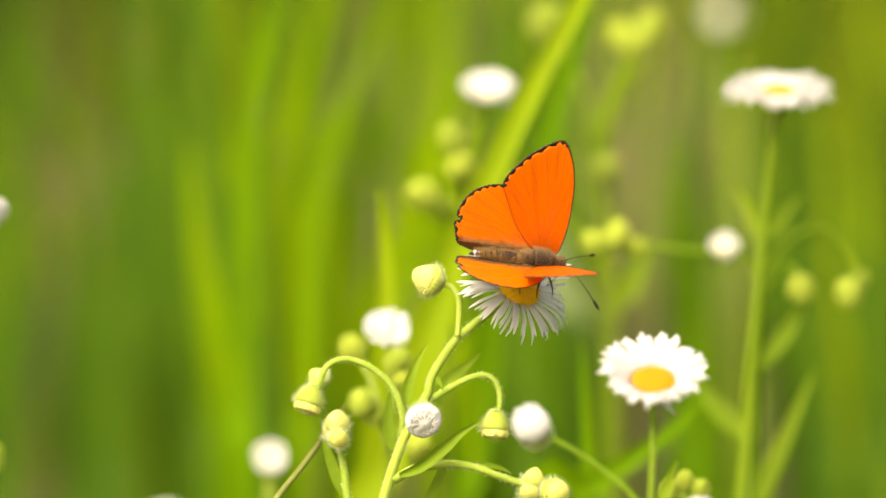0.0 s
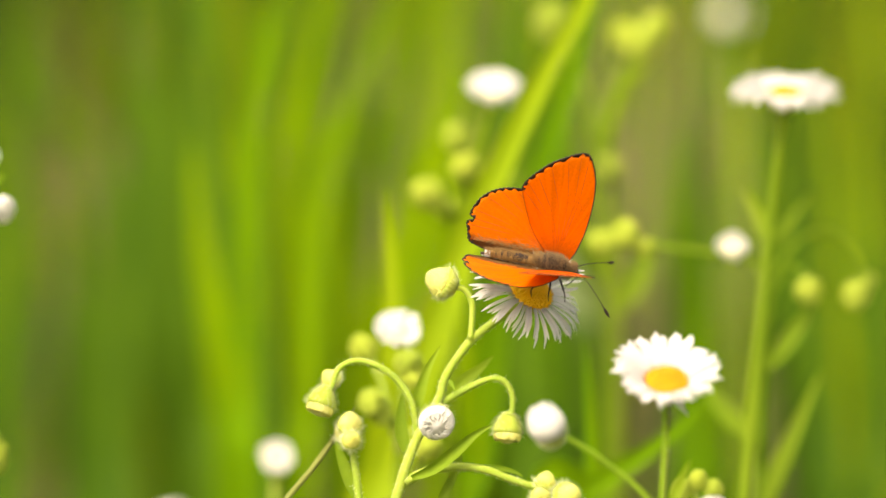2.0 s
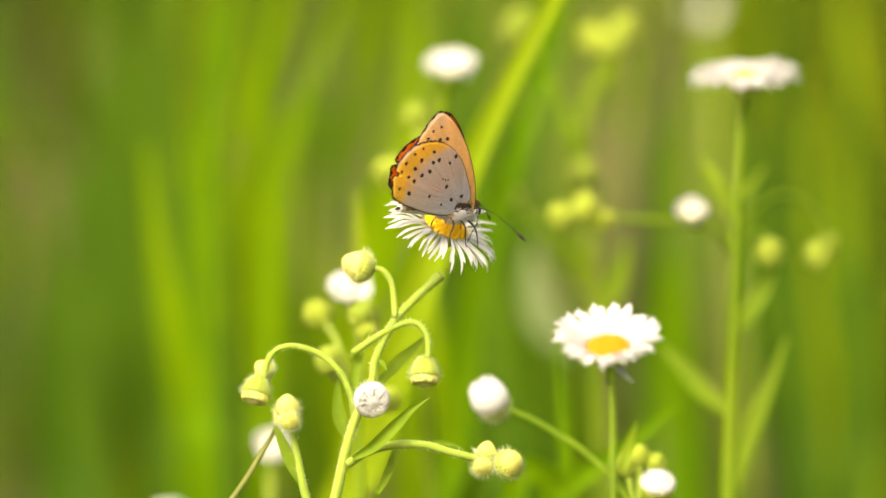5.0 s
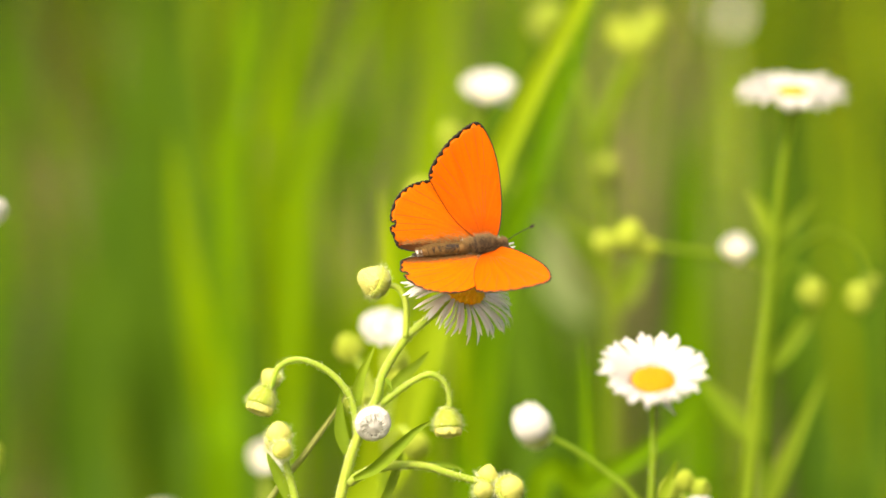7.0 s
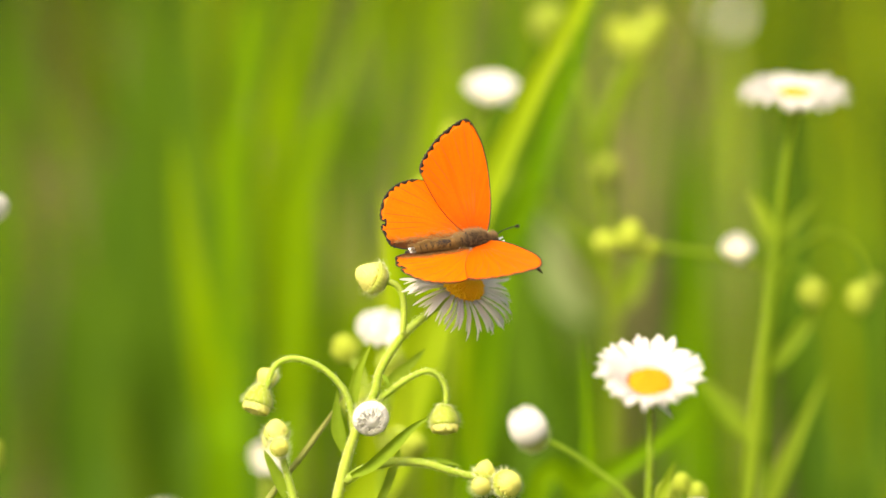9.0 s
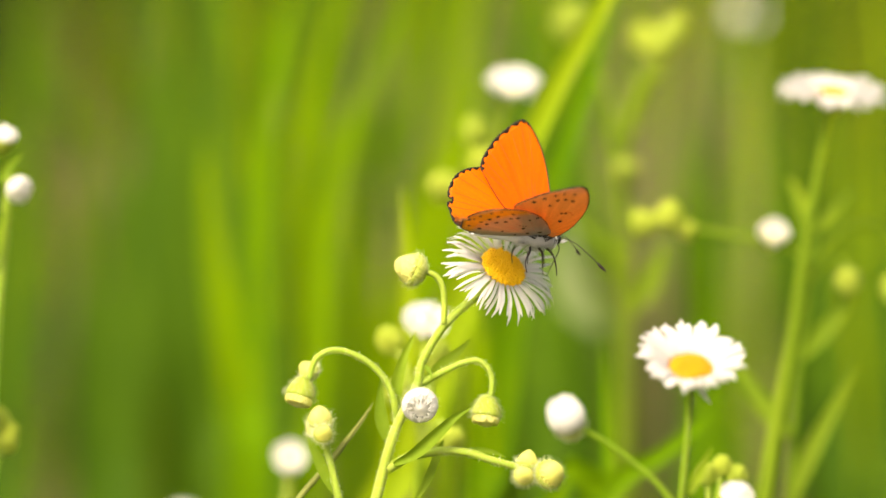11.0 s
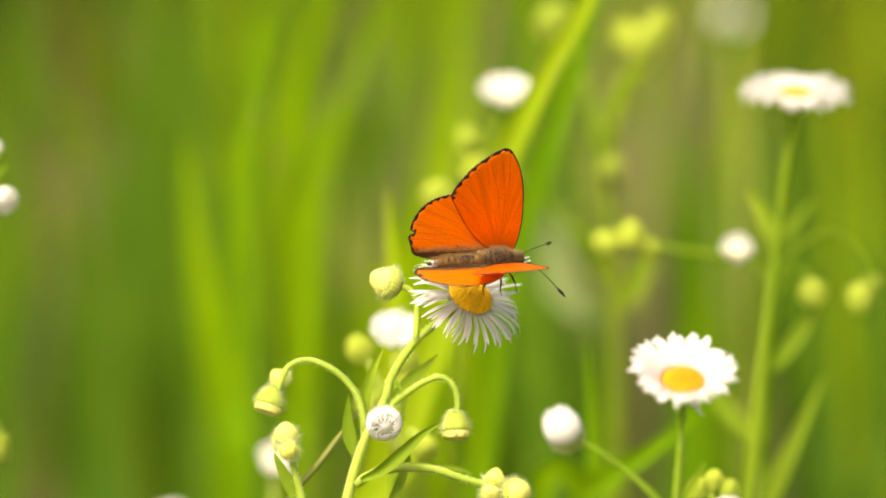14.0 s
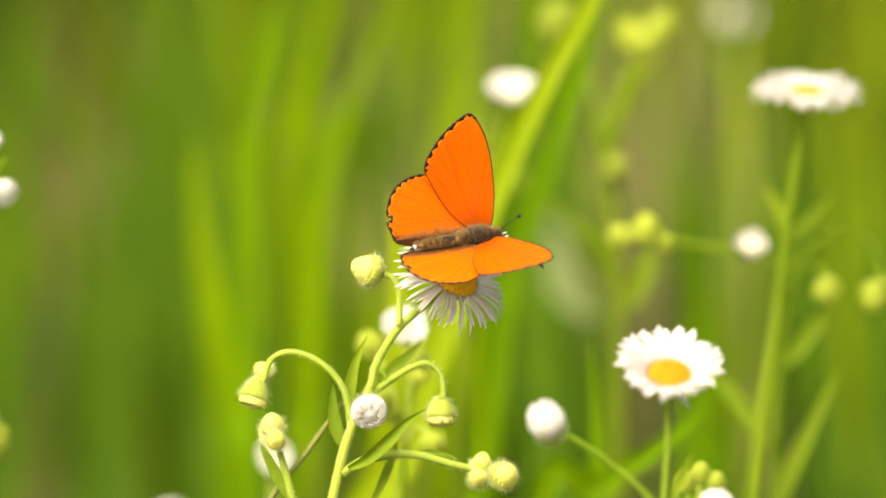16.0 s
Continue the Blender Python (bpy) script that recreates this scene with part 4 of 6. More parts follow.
for i in range(30):
    x = rng.choice([rng.uniform(330, 620), rng.uniform(340, 760), rng.uniform(380, 700), rng.uniform(650, 1100), rng.uniform(900, 1500)])
    z = rng.uniform(230, 700)
    s = (1 + z / 1000)
    lean_x, lean_d = max(-38, min(38, rng.gauss(0, 20))), rng.gauss(0, 20)
    u = (x - 784) * 0.0957 * s
    top = rng.uniform(25, 80) * s
    pts = [at(u, -75 * s, z), at(u + lean_x * 0.15, -20 * s, z), at(u + lean_x * 0.45, top * 0.5, z + lean_d * 0.4), at(u + lean_x, top, z + lean_d)]
    # further left no bright copy is drawn: shade there is in the colour
    look_of = rng.choice([(GRASS, "bright green grass shoot in soft sunlight")] * (2 if x > 470 else 0) + [(GRASS_SHADED, "narrow grass shoot in a green darkened for shade")] * 4 + [(STRAW, "dry brownish grass shoot")])
    LONG.append((tall_grass(pts, rng.uniform(4.0, 7.5), look_of[1], 0.5, i, look_of[0]), rng.choice(["gl", "farM", "budT"])))


# ---- the butterfly ----
MM = 0.001
FORE = [(2.95, 0.5), (4.1, 4.3), (4.42, 8.0), (4.33, 12.0), (3.78, 15.2), (3.1, 17.2), (2.2, 18.9), (1.1, 19.85), (-0.2, 19.6), (-2.0, 18.6), (-4.4, 16.9), (-6.0, 15.2), (-7.3, 13.6), (-8.0, 12.3), (-8.1, 11.3), (-7.6, 10.0), (-5.2, 5.1), (-2.2, 1.4), (0.6, -0.4)]
HIND = [(1.0, 1.8), (-0.8, 5.1), (-2.8, 7.7), (-5.4, 9.8), (-8.2, 10.7), (-10.5, 10.5), (-12.3, 9.85), (-13.9, 8.7), (-15.1, 6.9), (-15.7, 4.7), (-14.8, 3.95), (-15.85, 3.3), (-15.4, 1.8), (-14.8, 0.1), (-13.4, -0.65), (-11.5, -1.1), (-7.5, -1.7), (-3.5, -1.7), (-1.2, -0.6)]


def outline(points, n):
    """A closed, smoothly rounded outline in mm: forward and outward."""
    loop = [Vector((a, s, 0)) for a, s in points]
    ext = [loop[-1], *loop, loop[0], loop[1]]
    out = []
    for i in range(n):
        x = i / n * len(loop)
        j = int(x)
        t = x - j
        a, b, c, d = ext[j:j + 4]
        out.append(0.5 * (2 * b + (c - a) * t + (2 * a - 5 * b + 4 * c - d) * t * t + (3 * b - a - 3 * c + d) * t ** 3))
    return out


def wing_point(p, lift=0.0, camber=0.5):
    """From the wing's plane into the butterfly's space with the wings shut: forward x, up z, and a slight camber."""
    r = p.length
    return Vector((p.x, camber * math.sin(min(1, r / 20) * math.pi) + lift, p.y)) * MM


def build_wing(parent, name, points, root, side, upper, under, edge_span, spots, label, edge, below):
    """A wing as a thin shell, with dark border, veins and underside spots. side: +1 the left wing, -1 the right."""
    n, rings = 152, 14
    loop = outline(points, n)
    drop = Matrix.Translation((0, below * MM, 0))
    root = Vector((*root, 0))
    flip = (Matrix.Scale(-1, 4, (0, 1, 0)) if side < 0 else Matrix.Identity(4)) @ drop
    bm = bmesh.new()
    sheets = []
    for lift in (-0.05, 0.05):
        rows = []
        for k in range(1, rings + 1):
            f = (k / rings) ** 0.8
            l = lift if k < rings else 0
            rows.append([bm.verts.new(wing_point(root.lerp(p, f), l)) for p in loop])
        mid = bm.verts.new(wing_point(root, lift))
        sheets.append((mid, rows))
    for slot, (mid, rows) in enumerate(sheets):
        fs = [bm.faces.new((mid, rows[0][j], rows[0][(j + 1) % n])) for j in range(n)]
        for a, b in zip(rows, rows[1:]):
            fs += [bm.faces.new((a[j], b[j], b[(j + 1) % n], a[(j + 1) % n])) for j in range(n)]
        for f in fs:
            f.material_index = slot
    bmesh.ops.remove_doubles(bm, verts=bm.verts, dist=0.000001)
    bm.transform(flip)
    bm.transform(place(parent))
    # lift +0.05 is the outer, left face of a shut left wing: its underside
    wing = part(name, bm, [upper, under], parent, label)
    # border: a band that widens along the outer margin and swells between the veins
    bm = bmesh.new()
    first, last, costa = edge_span
    quads = []
    for j in range(n + 1):
        p = loop[j % n]
        q = loop[(j + 1) % n]
        teeth = 150 if below else 125
        inward = Vector((-(q - p).y, (q - p).x, 0)).normalized()
        if (root - p).dot(inward) < 0:
            inward = -inward
        f = j / n
        if first <= f <= last:
            w = edge * (0.78 + 0.5 * math.sin((f - first) * teeth + 1.2 * math.sin(f * 23)) + 0.15 * math.sin(f * 311))
            w *= min(1, (f - first) / 0.03 + 0.3, (last - f) / 0.02 + 0.25)
        elif costa[0] <= f <= costa[1]:
            w = 0.2
        else:
            w = 0.03
        out = -inward * ((0.08 + 0.08 * math.sin(j * 2.1)) if first <= f <= last else 0.015)
        quads.append([wing_point(p + out, 0.0), wing_point(p, 0.075), wing_point(p + inward * min(w, 0.07), 0.07), wing_point(p + inward * w, -0.07), wing_point(p, -0.075)])
    vs = [[bm.verts.new(q) for q in row] for row in quads]
    for a, b in zip(vs, vs[1:]):
        for j in range(5):
            bm.faces.new((a[j], b[j], b[(j + 1) % 5], a[(j + 1) % 5]))
    bm.transform(flip)
    bm.transform(place(parent))
    part("border", bm, BLACK, wing, "dark brown notched wing border")
    # brown hair along the hindwing's inner margin
    if below:
        rng = random.Random(5)
        spots_at = []
        for _ in range(330):
            f = rng.random()
            q = Vector((-0.6 - 13 * f, 0.2 + abs(rng.gauss(0, 0.85)) * (1 - 0.55 * f), 0))
            spots_at.append((wing_point(q, -0.05), Vector((-1.0, -0.25, rng.uniform(-0.1, 0.5)))))
        bm = bmesh.new()
        bristles(bm, spots_at, 1.3, rng, 0.028)
        bm.transform(flip)
        bm.transform(place(parent))
        tagged(part("wing_fur", bm, HAIR_BROWN, wing, "brown hair by the abdomen"), kind="stuff")
    # veins
    for f in [first + (last - first) * q for q in (0.06, 0.2, 0.34, 0.48, 0.62, 0.76, 0.92)]:
        bm = bmesh.new()
        p = loop[int(f * n) % n]
        bend = root.lerp(p, 0.5) + Vector((0.5, 0.3, 0))
        tube(bm, [wing_point(root.lerp(p, 0.12)), wing_point(bend), wing_point(root.lerp(p, 0.97))], [0.065, 0.058, 0.05], 5, 10)
        bm.transform(flip)
        bm.transform(place(parent))
        part("vein", bm, VEIN, wing)
    if not below:
        bm = bmesh.new()
        tube(bm, [wing_point(Vector(q)) for q in ((0.1, 10.2, 0), (1.2, 10.8, 0), (2.3, 10.4, 0), (2.6, 9.2, 0))], [0.06, 0.07, 0.06], 5, 10)
        bm.transform(flip)
        bm.transform(place(parent))
        part("vein", bm, VEIN, wing)
    # black spots on the underside
    for a, s, r in spots:
        bm = bmesh.new()
        m = Matrix.Translation(wing_point(Vector((a, s, 0)), 0.052)) @ Matrix.Rotation(-math.pi / 2, 4, "X")
        lathe(bm, [(r, -0.03), (r * 0.95, 0.012), (r * 0.5, 0.03)], m @ Matrix.Rotation(a, 4, "Z") @ Matrix.Scale(1.25, 4, (1, 0, 0)), 9, 0.08, 3)
        bm.transform(flip)
        bm.transform(place(parent))
        part("spot", bm, BLACK, wing)
    return wing


VEIN = material("vein", (0.62, 0.10, 0.003), (0.50, 0.075, 0.003), 0.6, 900, 90)


def butterfly():
    """Built round its thorax: x to the head, y to its left, z to its back. Its feet rest on the flower's disc."""
    rng = random.Random(11)
    ob = thing("butterfly", (0, 0, 0), "orange copper butterfly with black-edged wings on the flower", "butterfly")
    bm = bmesh.new()
    tube(bm, [(-3.2 * MM, 0, 0.2 * MM), (-1 * MM, 0, 0.35 * MM), (1.2 * MM, 0, 0.2 * MM), (3.0 * MM, 0, -0.1 * MM)], [0.8, 1.75, 1.75, 0.85], 16, 16)
    thorax = part("thorax", bm, FUR, ob, "dark brown furry thorax")
    bm = bmesh.new()
    tube(bm, [(-2.6 * MM, 0, 0.2 * MM), (-6 * MM, 0, 0.3 * MM), (-9.5 * MM, 0, -0.1 * MM), (-12.4 * MM, 0, -0.7 * MM)], [0.72, 0.88, 0.7, 0.2], 14, 30)
    abdomen = part("abdomen", bm, BLACK, ob, "slim brown segmented abdomen")
    for i in range(9):
        f = i / 9
        x, r, z = -2.7 - 9.0 * f, 0.92 - 0.35 * max(0, 0.2 - f) - 0.75 * max(0, f - 0.45) ** 1.3, 0.2 + 0.25 * f - 1.15 * f * f
        bm = bmesh.new()
        tube(bm, [(x * MM, 0, z * MM), ((x - 0.5) * MM, 0, (z + 0.03) * MM), ((x - 0.98) * MM, 0, (z - 0.05) * MM)], [r * 0.9, r, r * 0.93], 14, 6)
        part("segment", bm, FUR_PALE if i == 8 else CHITIN, abdomen)
    bm = bmesh.new()
    tube(bm, [(-2.2 * MM, 0, -0.75 * MM), (-6 * MM, 0, -0.65 * MM), (-9.5 * MM, 0, -0.75 * MM), (-12.1 * MM, 0, -0.95 * MM)], [0.95, 0.8, 0.62, 0.25], 12, 14)
    part("belly", bm, FUR_PALE, abdomen, "whitish underside of the abdomen")
    bm = bmesh.new()
    tube(bm, [(-2.8 * MM, 0, -0.3 * MM), (0, 0, -0.35 * MM), (3.0 * MM, 0, -0.35 * MM)], [0.9, 1.7, 0.9], 12, 12)
    for v in bm.verts:
        v.co.y *= 1.16
    part("breast", bm, FUR_PALE, thorax, "pale grey furry underside of the thorax")
    bm = bmesh.new()
    tube(bm, [(2.6 * MM, 0, -0.1 * MM), (3.5 * MM, 0, -0.15 * MM), (4.4 * MM, 0, -0.35 * MM)], [0.85, 1.0, 0.55], 14, 8)
    head = part("head", bm, FUR, ob, "small dark furry head")
    for s in (1, -1):
        bm = bmesh.new()
        bmesh.ops.create_icosphere(bm, subdivisions=3, radius=0.72 * MM)
        bm.transform(Matrix.Translation((3.6 * MM, 0.72 * s * MM, -0.1 * MM)) @ Matrix.Diagonal((1, 0.7, 1.1, 1)))
        part("eye", bm, EYE_BLACK, head, "glossy black eye")
        bm = bmesh.new()
        tube(bm, [(4.0 * MM, 0.35 * s * MM, -0.5 * MM), (4.9 * MM, 0.4 * s * MM, -0.45 * MM), (5.6 * MM, 0.38 * s * MM, -0.1 * MM)], [0.2, 0.2, 0.08], 6, 7)
        part("palp", bm, FUR_PALE, head)
        bm = bmesh.new()
        tube(bm, [(3.9 * MM, 0.4 * s * MM, 0.4 * MM), (6.0 * MM, 1.7 * s * MM, 0.1 * MM), (8.4 * MM, 3.4 * s * MM, -1.3 * MM), (10.4 * MM, 4.9 * s * MM, -2.8 * MM)], [0.09, 0.07, 0.07, 0.085], 7, 30)
        feeler = part("antenna", bm, BLACK, ob, "thin dark antenna with a black club")
        bm = bmesh.new()
        tube(bm, [(10.0 * MM, 4.6 * s * MM, -2.5 * MM), (10.6 * MM, 5.05 * s * MM, -2.95 * MM), (11.4 * MM, 5.65 * s * MM, -3.55 * MM)], [0.1, 0.27, 0.27, 0.08], 9, 14)
        part("club", bm, BLACK, feeler)
        for x0, x1, out in ((1.6, 3.4, 2.6), (0.2, 0.6, 3.2), (-1.2, -2.4, 3.0)):
            bm = bmesh.new()
            tube(bm, [(x0 * MM, 0.7 * s * MM, -1.6 * MM), ((x0 + x1) / 2 * MM, out * 0.85 * s * MM, -2.3 * MM), (x1 * MM, out * s * MM, -4.0 * MM), ((x1 + 0.5) * MM, (out + 0.2) * s * MM, -5.8 * MM)], [0.22, 0.17, 0.11, 0.07], 7, 16)
            part("leg", bm, BLACK, ob, "thin dark leg")
    bm = bmesh.new()
    tube(bm, [(4.1 * MM, 0, -0.7 * MM), (4.7 * MM, 0, -2.0 * MM), (4.0 * MM, 0, -4.5 * MM), (3.4 * MM, 0, -6.8 * MM)], [0.12, 0.1, 0.08, 0.06], 6, 14)
    part("proboscis", bm, BLACK, head, "thin dark proboscis reaching down")
    bm = bmesh.new()
    spots = []
    for _ in range(2600):
        x, a = rng.uniform(-3.4, 4.3), rng.uniform(0.55, math.pi - 0.55)
        r = 1.72 if -1.4 < x < 1.8 else 1.25 if -2.4 < x < 2.6 else 0.9
        o = Vector((0, math.cos(a), math.sin(a)))
        spots.append((Vector((x, 0, 0.15)) * MM + o * r * MM, o + Vector((-0.9, 0, 0))))
    bristles(bm, spots, 1.0, rng, 0.025)
    tagged(part("fur", bm, THORAX_HAIR, thorax, "dark brown fur"), kind="stuff")
    bm = bmesh.new()
    spots = []
    for _ in range(1500):
        x, a = rng.uniform(-11.5, -2), rng.uniform(-0.2, math.pi + 0.2)
        o = Vector((0, math.cos(a), math.sin(a)))
        spots.append((Vector((x, 0, 0.1)) * MM + o * (0.94 - max(0, -x - 8) * 0.18) * MM, o * 0.5 + Vector((-1, 0, 0))))
    for _ in range(500):
        x, a = rng.uniform(-3.4, -1.6), rng.uniform(0.1, math.pi - 0.1)
        o = Vector((0, math.cos(a), math.sin(a)))
        spots.append((Vector((x, 0, 0.1)) * MM + o * 1.0 * MM, o * 1.2 + Vector((-0.6, 0, 0))))
    bristles(bm, spots, 1.0, rng, 0.028)
    pale = bmesh.new()
    soft = []
    for _ in range(2200):
        x, a = rng.uniform(-3.4, 3.6), rng.uniform(math.pi - 0.5, 2 * math.pi + 0.5)
        o = Vector((0, math.cos(a), math.sin(a)))
        soft.append((Vector((x, 0, -0.35)) * MM + o * (1.8 if abs(x) < 1.6 else 1.2) * MM, o + Vector((-0.8, 0, 0))))
    bristles(pale, soft, 1.1, rng, 0.03)
    tagged(part("pale_fur", pale, FUR_PALE, thorax, "whitish fur"), kind="stuff")
    tagged(part("hair", bm, HAIR_BROWN, abdomen, "golden brown hair"), kind="stuff")
    wings = []
    for s, who in ((1, "left"), (-1, "right")):
        wings.append(build_wing(ob, "forewing", FORE, (0.8, 1.2), s, ORANGE, UNDER_FORE, (0.315, 0.765, (0.0, 0.33)), [(-5.4, 13.6, 0.40), (-4.0, 15.0, 0.36), (-2.5, 16.3, 0.28), (-1.2, 17.1, 0.24), (0.5, 17.2, 0.24), (1.0, 14.8, 0.34), (-0.4, 15.2, 0.34), (-1.6, 14.7, 0.34), (-2.4, 12.8, 0.30), (0.6, 10.1, 0.28), (1.2, 10.3, 0.28), (1.3, 7.0, 0.38)], "bright orange forewing with a dark border", 0.52, 0.0))
        wings.append(build_wing(ob, "hindwing", HIND, (-1.5, 1.6), s, ORANGE_HIND, UNDER_HIND, (0.20, 0.725, (0.72, 0.90)), [(-14.0, 6.0, 0.30), (-12.0, 5.4, 0.36), (-11.2, 7.0, 0.34), (-11.5, 3.3, 0.36), (-10.3, 4.5, 0.34), (-9.0, 5.4, 0.36), (-8.8, 7.0, 0.33), (-7.8, 7.6, 0.36), (-4.7, 8.7, 0.33), (-5.5, 7.4, 0.26), (-4.7, 3.3, 0.33), (-1.0, 2.1, 0.34), (-2.9, 1.2, 0.34), (-7.6, 1.2, 0.26), (-4.7, 0.1, 0.22), (-11.8, 1.1, 0.38), (-13.9, 1.6, 0.26), (-12.8, 3.8, 0.28), (-14.4, 4.5, 0.22), (-9.2, 8.8, 0.28), (-12.8, 7.8, 0.26), (-11.5, 9.0, 0.22), (-5.9, 4.5, 0.16), (-5.3, 4.4, 0.16), (-4.8, 4.5, 0.15)], "orange hindwing, grey and spotted beneath", 0.42, 0.16))
    return ob, wings


BUTTERFLY, WINGS = butterfly()


# ---- what moves ----
def gust(t):
    """Degrees by which the wind presses the plants away."""
    return float(np.interp(t, [0, 3.5, 3.7, 3.9, 4.0, 4.2, 5.2, 6.3, 10.8, 11.0, 11.5, 12.5, 16], [0, 0.5, 3, 7, 10, 10, 5, 0, 0, 2, 3, 0, 0]))


def turn_about(p, roll, pitch):
    """Roll in the view's plane (clockwise) and pitch away from the eye, about a place."""
    m = Matrix.Rotation(radians(roll), 4, AHEAD) @ Matrix.Rotation(radians(-pitch), 4, RIGHT)
    return Matrix.Translation(p) @ m @ Matrix.Translation(-p)


def swayed(rows, ref, share=1.0):
    """For each row (seconds, mm right, mm up, degrees of roll) the move of a plant whose mark ref it follows."""
    return [(t, Matrix.Translation((RIGHT * u + UP * v) / 1000) @ turn_about(ref, roll, gust(t) * share)) for t, u, v, roll in rows]


def follow(ob, moves):
    rest = ob.matrix_basis.copy()
    walk(ob, [(t, m @ rest) for t, m in moves])


def follow_part(ob, moves, own):
    """A part under a plant that moves by moves, while the part itself moves by own."""
    top = place(ob.parent)
    walk(ob, [(t, top.inverted() @ s.inverted() @ w @ top) for (t, s), (_, w) in zip(moves, own)])


def sway(rig, rows, ref, share=1.0):
    """The whole plant sways; its lower stem stays rooted and leans after it."""
    ob, low, base, joint = rig
    moves = swayed(rows, ref, share)
    follow(ob, moves)
    lean = []
    for t, m in moves:
        q = (joint - base).rotation_difference(m @ joint - base).to_matrix().to_4x4()
        lean.append((t, Matrix.Translation(base) @ q @ Matrix.Translation(-base)))
    follow_part(low, moves, lean)
    return moves


def swing(moves, root, tip, targets):
    """The moves of a side stalk that turns about its root so that its tip goes where targets (seconds, mm, mm) say."""
    own = []
    flat = lambda q: Vector((q.dot(RIGHT), q.dot(UP)))
    for (t, s), (_, u, v) in zip(moves, targets):
        now = s @ root
        a, b = flat((s @ tip) - now), flat(at(u, v) - now)
        own.append((t, turn_about(now, max(-50, min(50, math.degrees(a.angle_signed(b)))), 0) @ s))
    return own


def motions():
    """Wind: every plant sways; the butterfly rides its flower and opens and shuts its wings."""
    main_rows = [(0, 0.00, -0.00, 0.00), (0.5, 0.24, -0.06, 0.28), (1, -0.02, -0.02, 0.08), (1.5, 0.48, -0.02, 0.05), (2, 2.08, -0.40, 0.52), (2.5, 0.91, 0.31, -0.40), (3, 2.23, -1.15, 1.33), (3.5, -2.35, 1.52, -0.78), (3.7, -4.31, 3.28, -2.45), (3.9, -11.54, 6.35, -5.92), (4, -18.93, 8.22, -8.10), (4.2, -16.50, 6.82, -7.28), (6.3, -8.24, -0.24, -2.93), (6.5, -8.82, -0.32, -3.06), (7, -8.26, -0.50, -2.77), (7.5, -9.15, 0.11, -3.32), (8, -9.42, 0.22, -3.43), (8.5, -9.57, 0.22, -3.42), (8.7, -9.26, -0.10, -3.35), (10.8, -3.50, 1.58, -2.52), (11, -1.39, 1.95, -2.26), (11.5, -11.78, 2.71, -5.41), (12, -11.16, 0.91, -4.27), (12.5, -4.34, -1.49, -1.42), (13, -5.89, -0.57, -2.12), (13.5, -9.60, 0.14, -3.00), (14, -6.91, -0.73, -1.88), (14.5, -8.82, 0.29, -3.11), (15, -10.16, 0.38, -3.12), (15.5, -10.24, 0.50, -3.60), (16, -9.31, 1.21, -3.59)]
    left_to = [(0, -22.67, -25.92), (0.5, -22.39, -25.92), (1, -22.67, -25.92), (1.5, -22.19, -25.92), (2, -20.57, -26.12), (2.5, -21.81, -25.64), (3, -20.28, -26.69), (3.5, -24.97, -24.78), (3.7, -27.46, -23.34), (3.9, -34.92, -22.29), (4, -42.09, -21.14), (4.2, -40.18, -22.29), (6.3, -30.13, -26.31), (6.5, -30.71, -26.69), (7, -30.13, -26.69), (7.5, -30.99, -26.31), (8, -31.28, -26.31), (8.5, -31.47, -26.31), (8.7, -31.19, -26.59), (10.8, -26.31, -24.78), (11, -24.01, -24.68), (11.5, -33.96, -24.78), (12, -33.20, -25.83), (12.5, -26.50, -27.17), (13, -28.03, -26.40), (13.5, -31.57, -26.12), (14, -28.99, -26.59), (14.5, -30.99, -25.92), (15, -32.14, -25.92), (15.5, -32.33, -25.92), (16, -31.47, -25.35)]
    right_to = [(0, 8.90, -30.23), (0.5, 9.18, -30.42), (1, 8.90, -30.23), (1.5, 9.38, -30.23), (2, 10.91, -30.71), (2.5, 9.47, -29.94), (3, 11.38, -31.57), (3.5, 6.41, -28.79), (3.7, 3.54, -27.17), (3.9, -5.26, -25.16), (4, -13.11, -23.72), (4.2, -10.33, -24.59), (6.3, 1.82, -29.08), (6.5, 1.24, -29.27), (7, 1.82, -29.37), (7.5, 0.86, -28.79), (8, 0.38, -28.70), (8.5, 0.29, -28.70), (8.7, 0.67, -29.08), (10.8, 4.59, -28.41), (11, 6.70, -28.51), (11.5, -2.68, -26.79), (12, -1.53, -27.93), (12.5, 5.55, -30.61), (13, 3.73, -29.66), (13.5, 0.38, -28.99), (14, 2.87, -29.85), (14.5, 0.86, -28.79), (15, -0.38, -28.70), (15.5, -0.48, -28.41), (16, 0.10, -28.03)]
    low_to = [(0, -17.79, -30.23), (0.5, -17.51, -30.23), (1, -17.60, -30.23), (1.5, -17.22, -30.23), (2, -15.69, -30.52), (2.5, -17.03, -30.13), (3, -15.40, -30.99), (3.5, -19.99, -28.79), (3.7, -22.58, -27.84), (3.9, -29.66, -25.16), (4, -36.26, -23.63), (4.2, -33.10, -24.78), (6.3, -27.55, -31.66), (6.5, -28.03, -31.57), (7, -27.55, -31.76), (7.5, -28.51, -31.28), (8, -28.60, -31.09), (8.5, -28.79, -31.09), (8.7, -28.51, -31.38), (10.8, -22.86, -29.37), (11, -20.66, -28.89), (11.5, -30.80, -29.08), (12, -30.33, -30.71), (12.5, -23.82, -32.43), (13, -25.35, -31.76), (13.5, -28.89, -31.28), (14, -26.31, -31.86), (14.5, -28.22, -31.09), (15, -29.37, -30.99), (15.5, -29.46, -30.99), (16, -28.60, -30.23)]
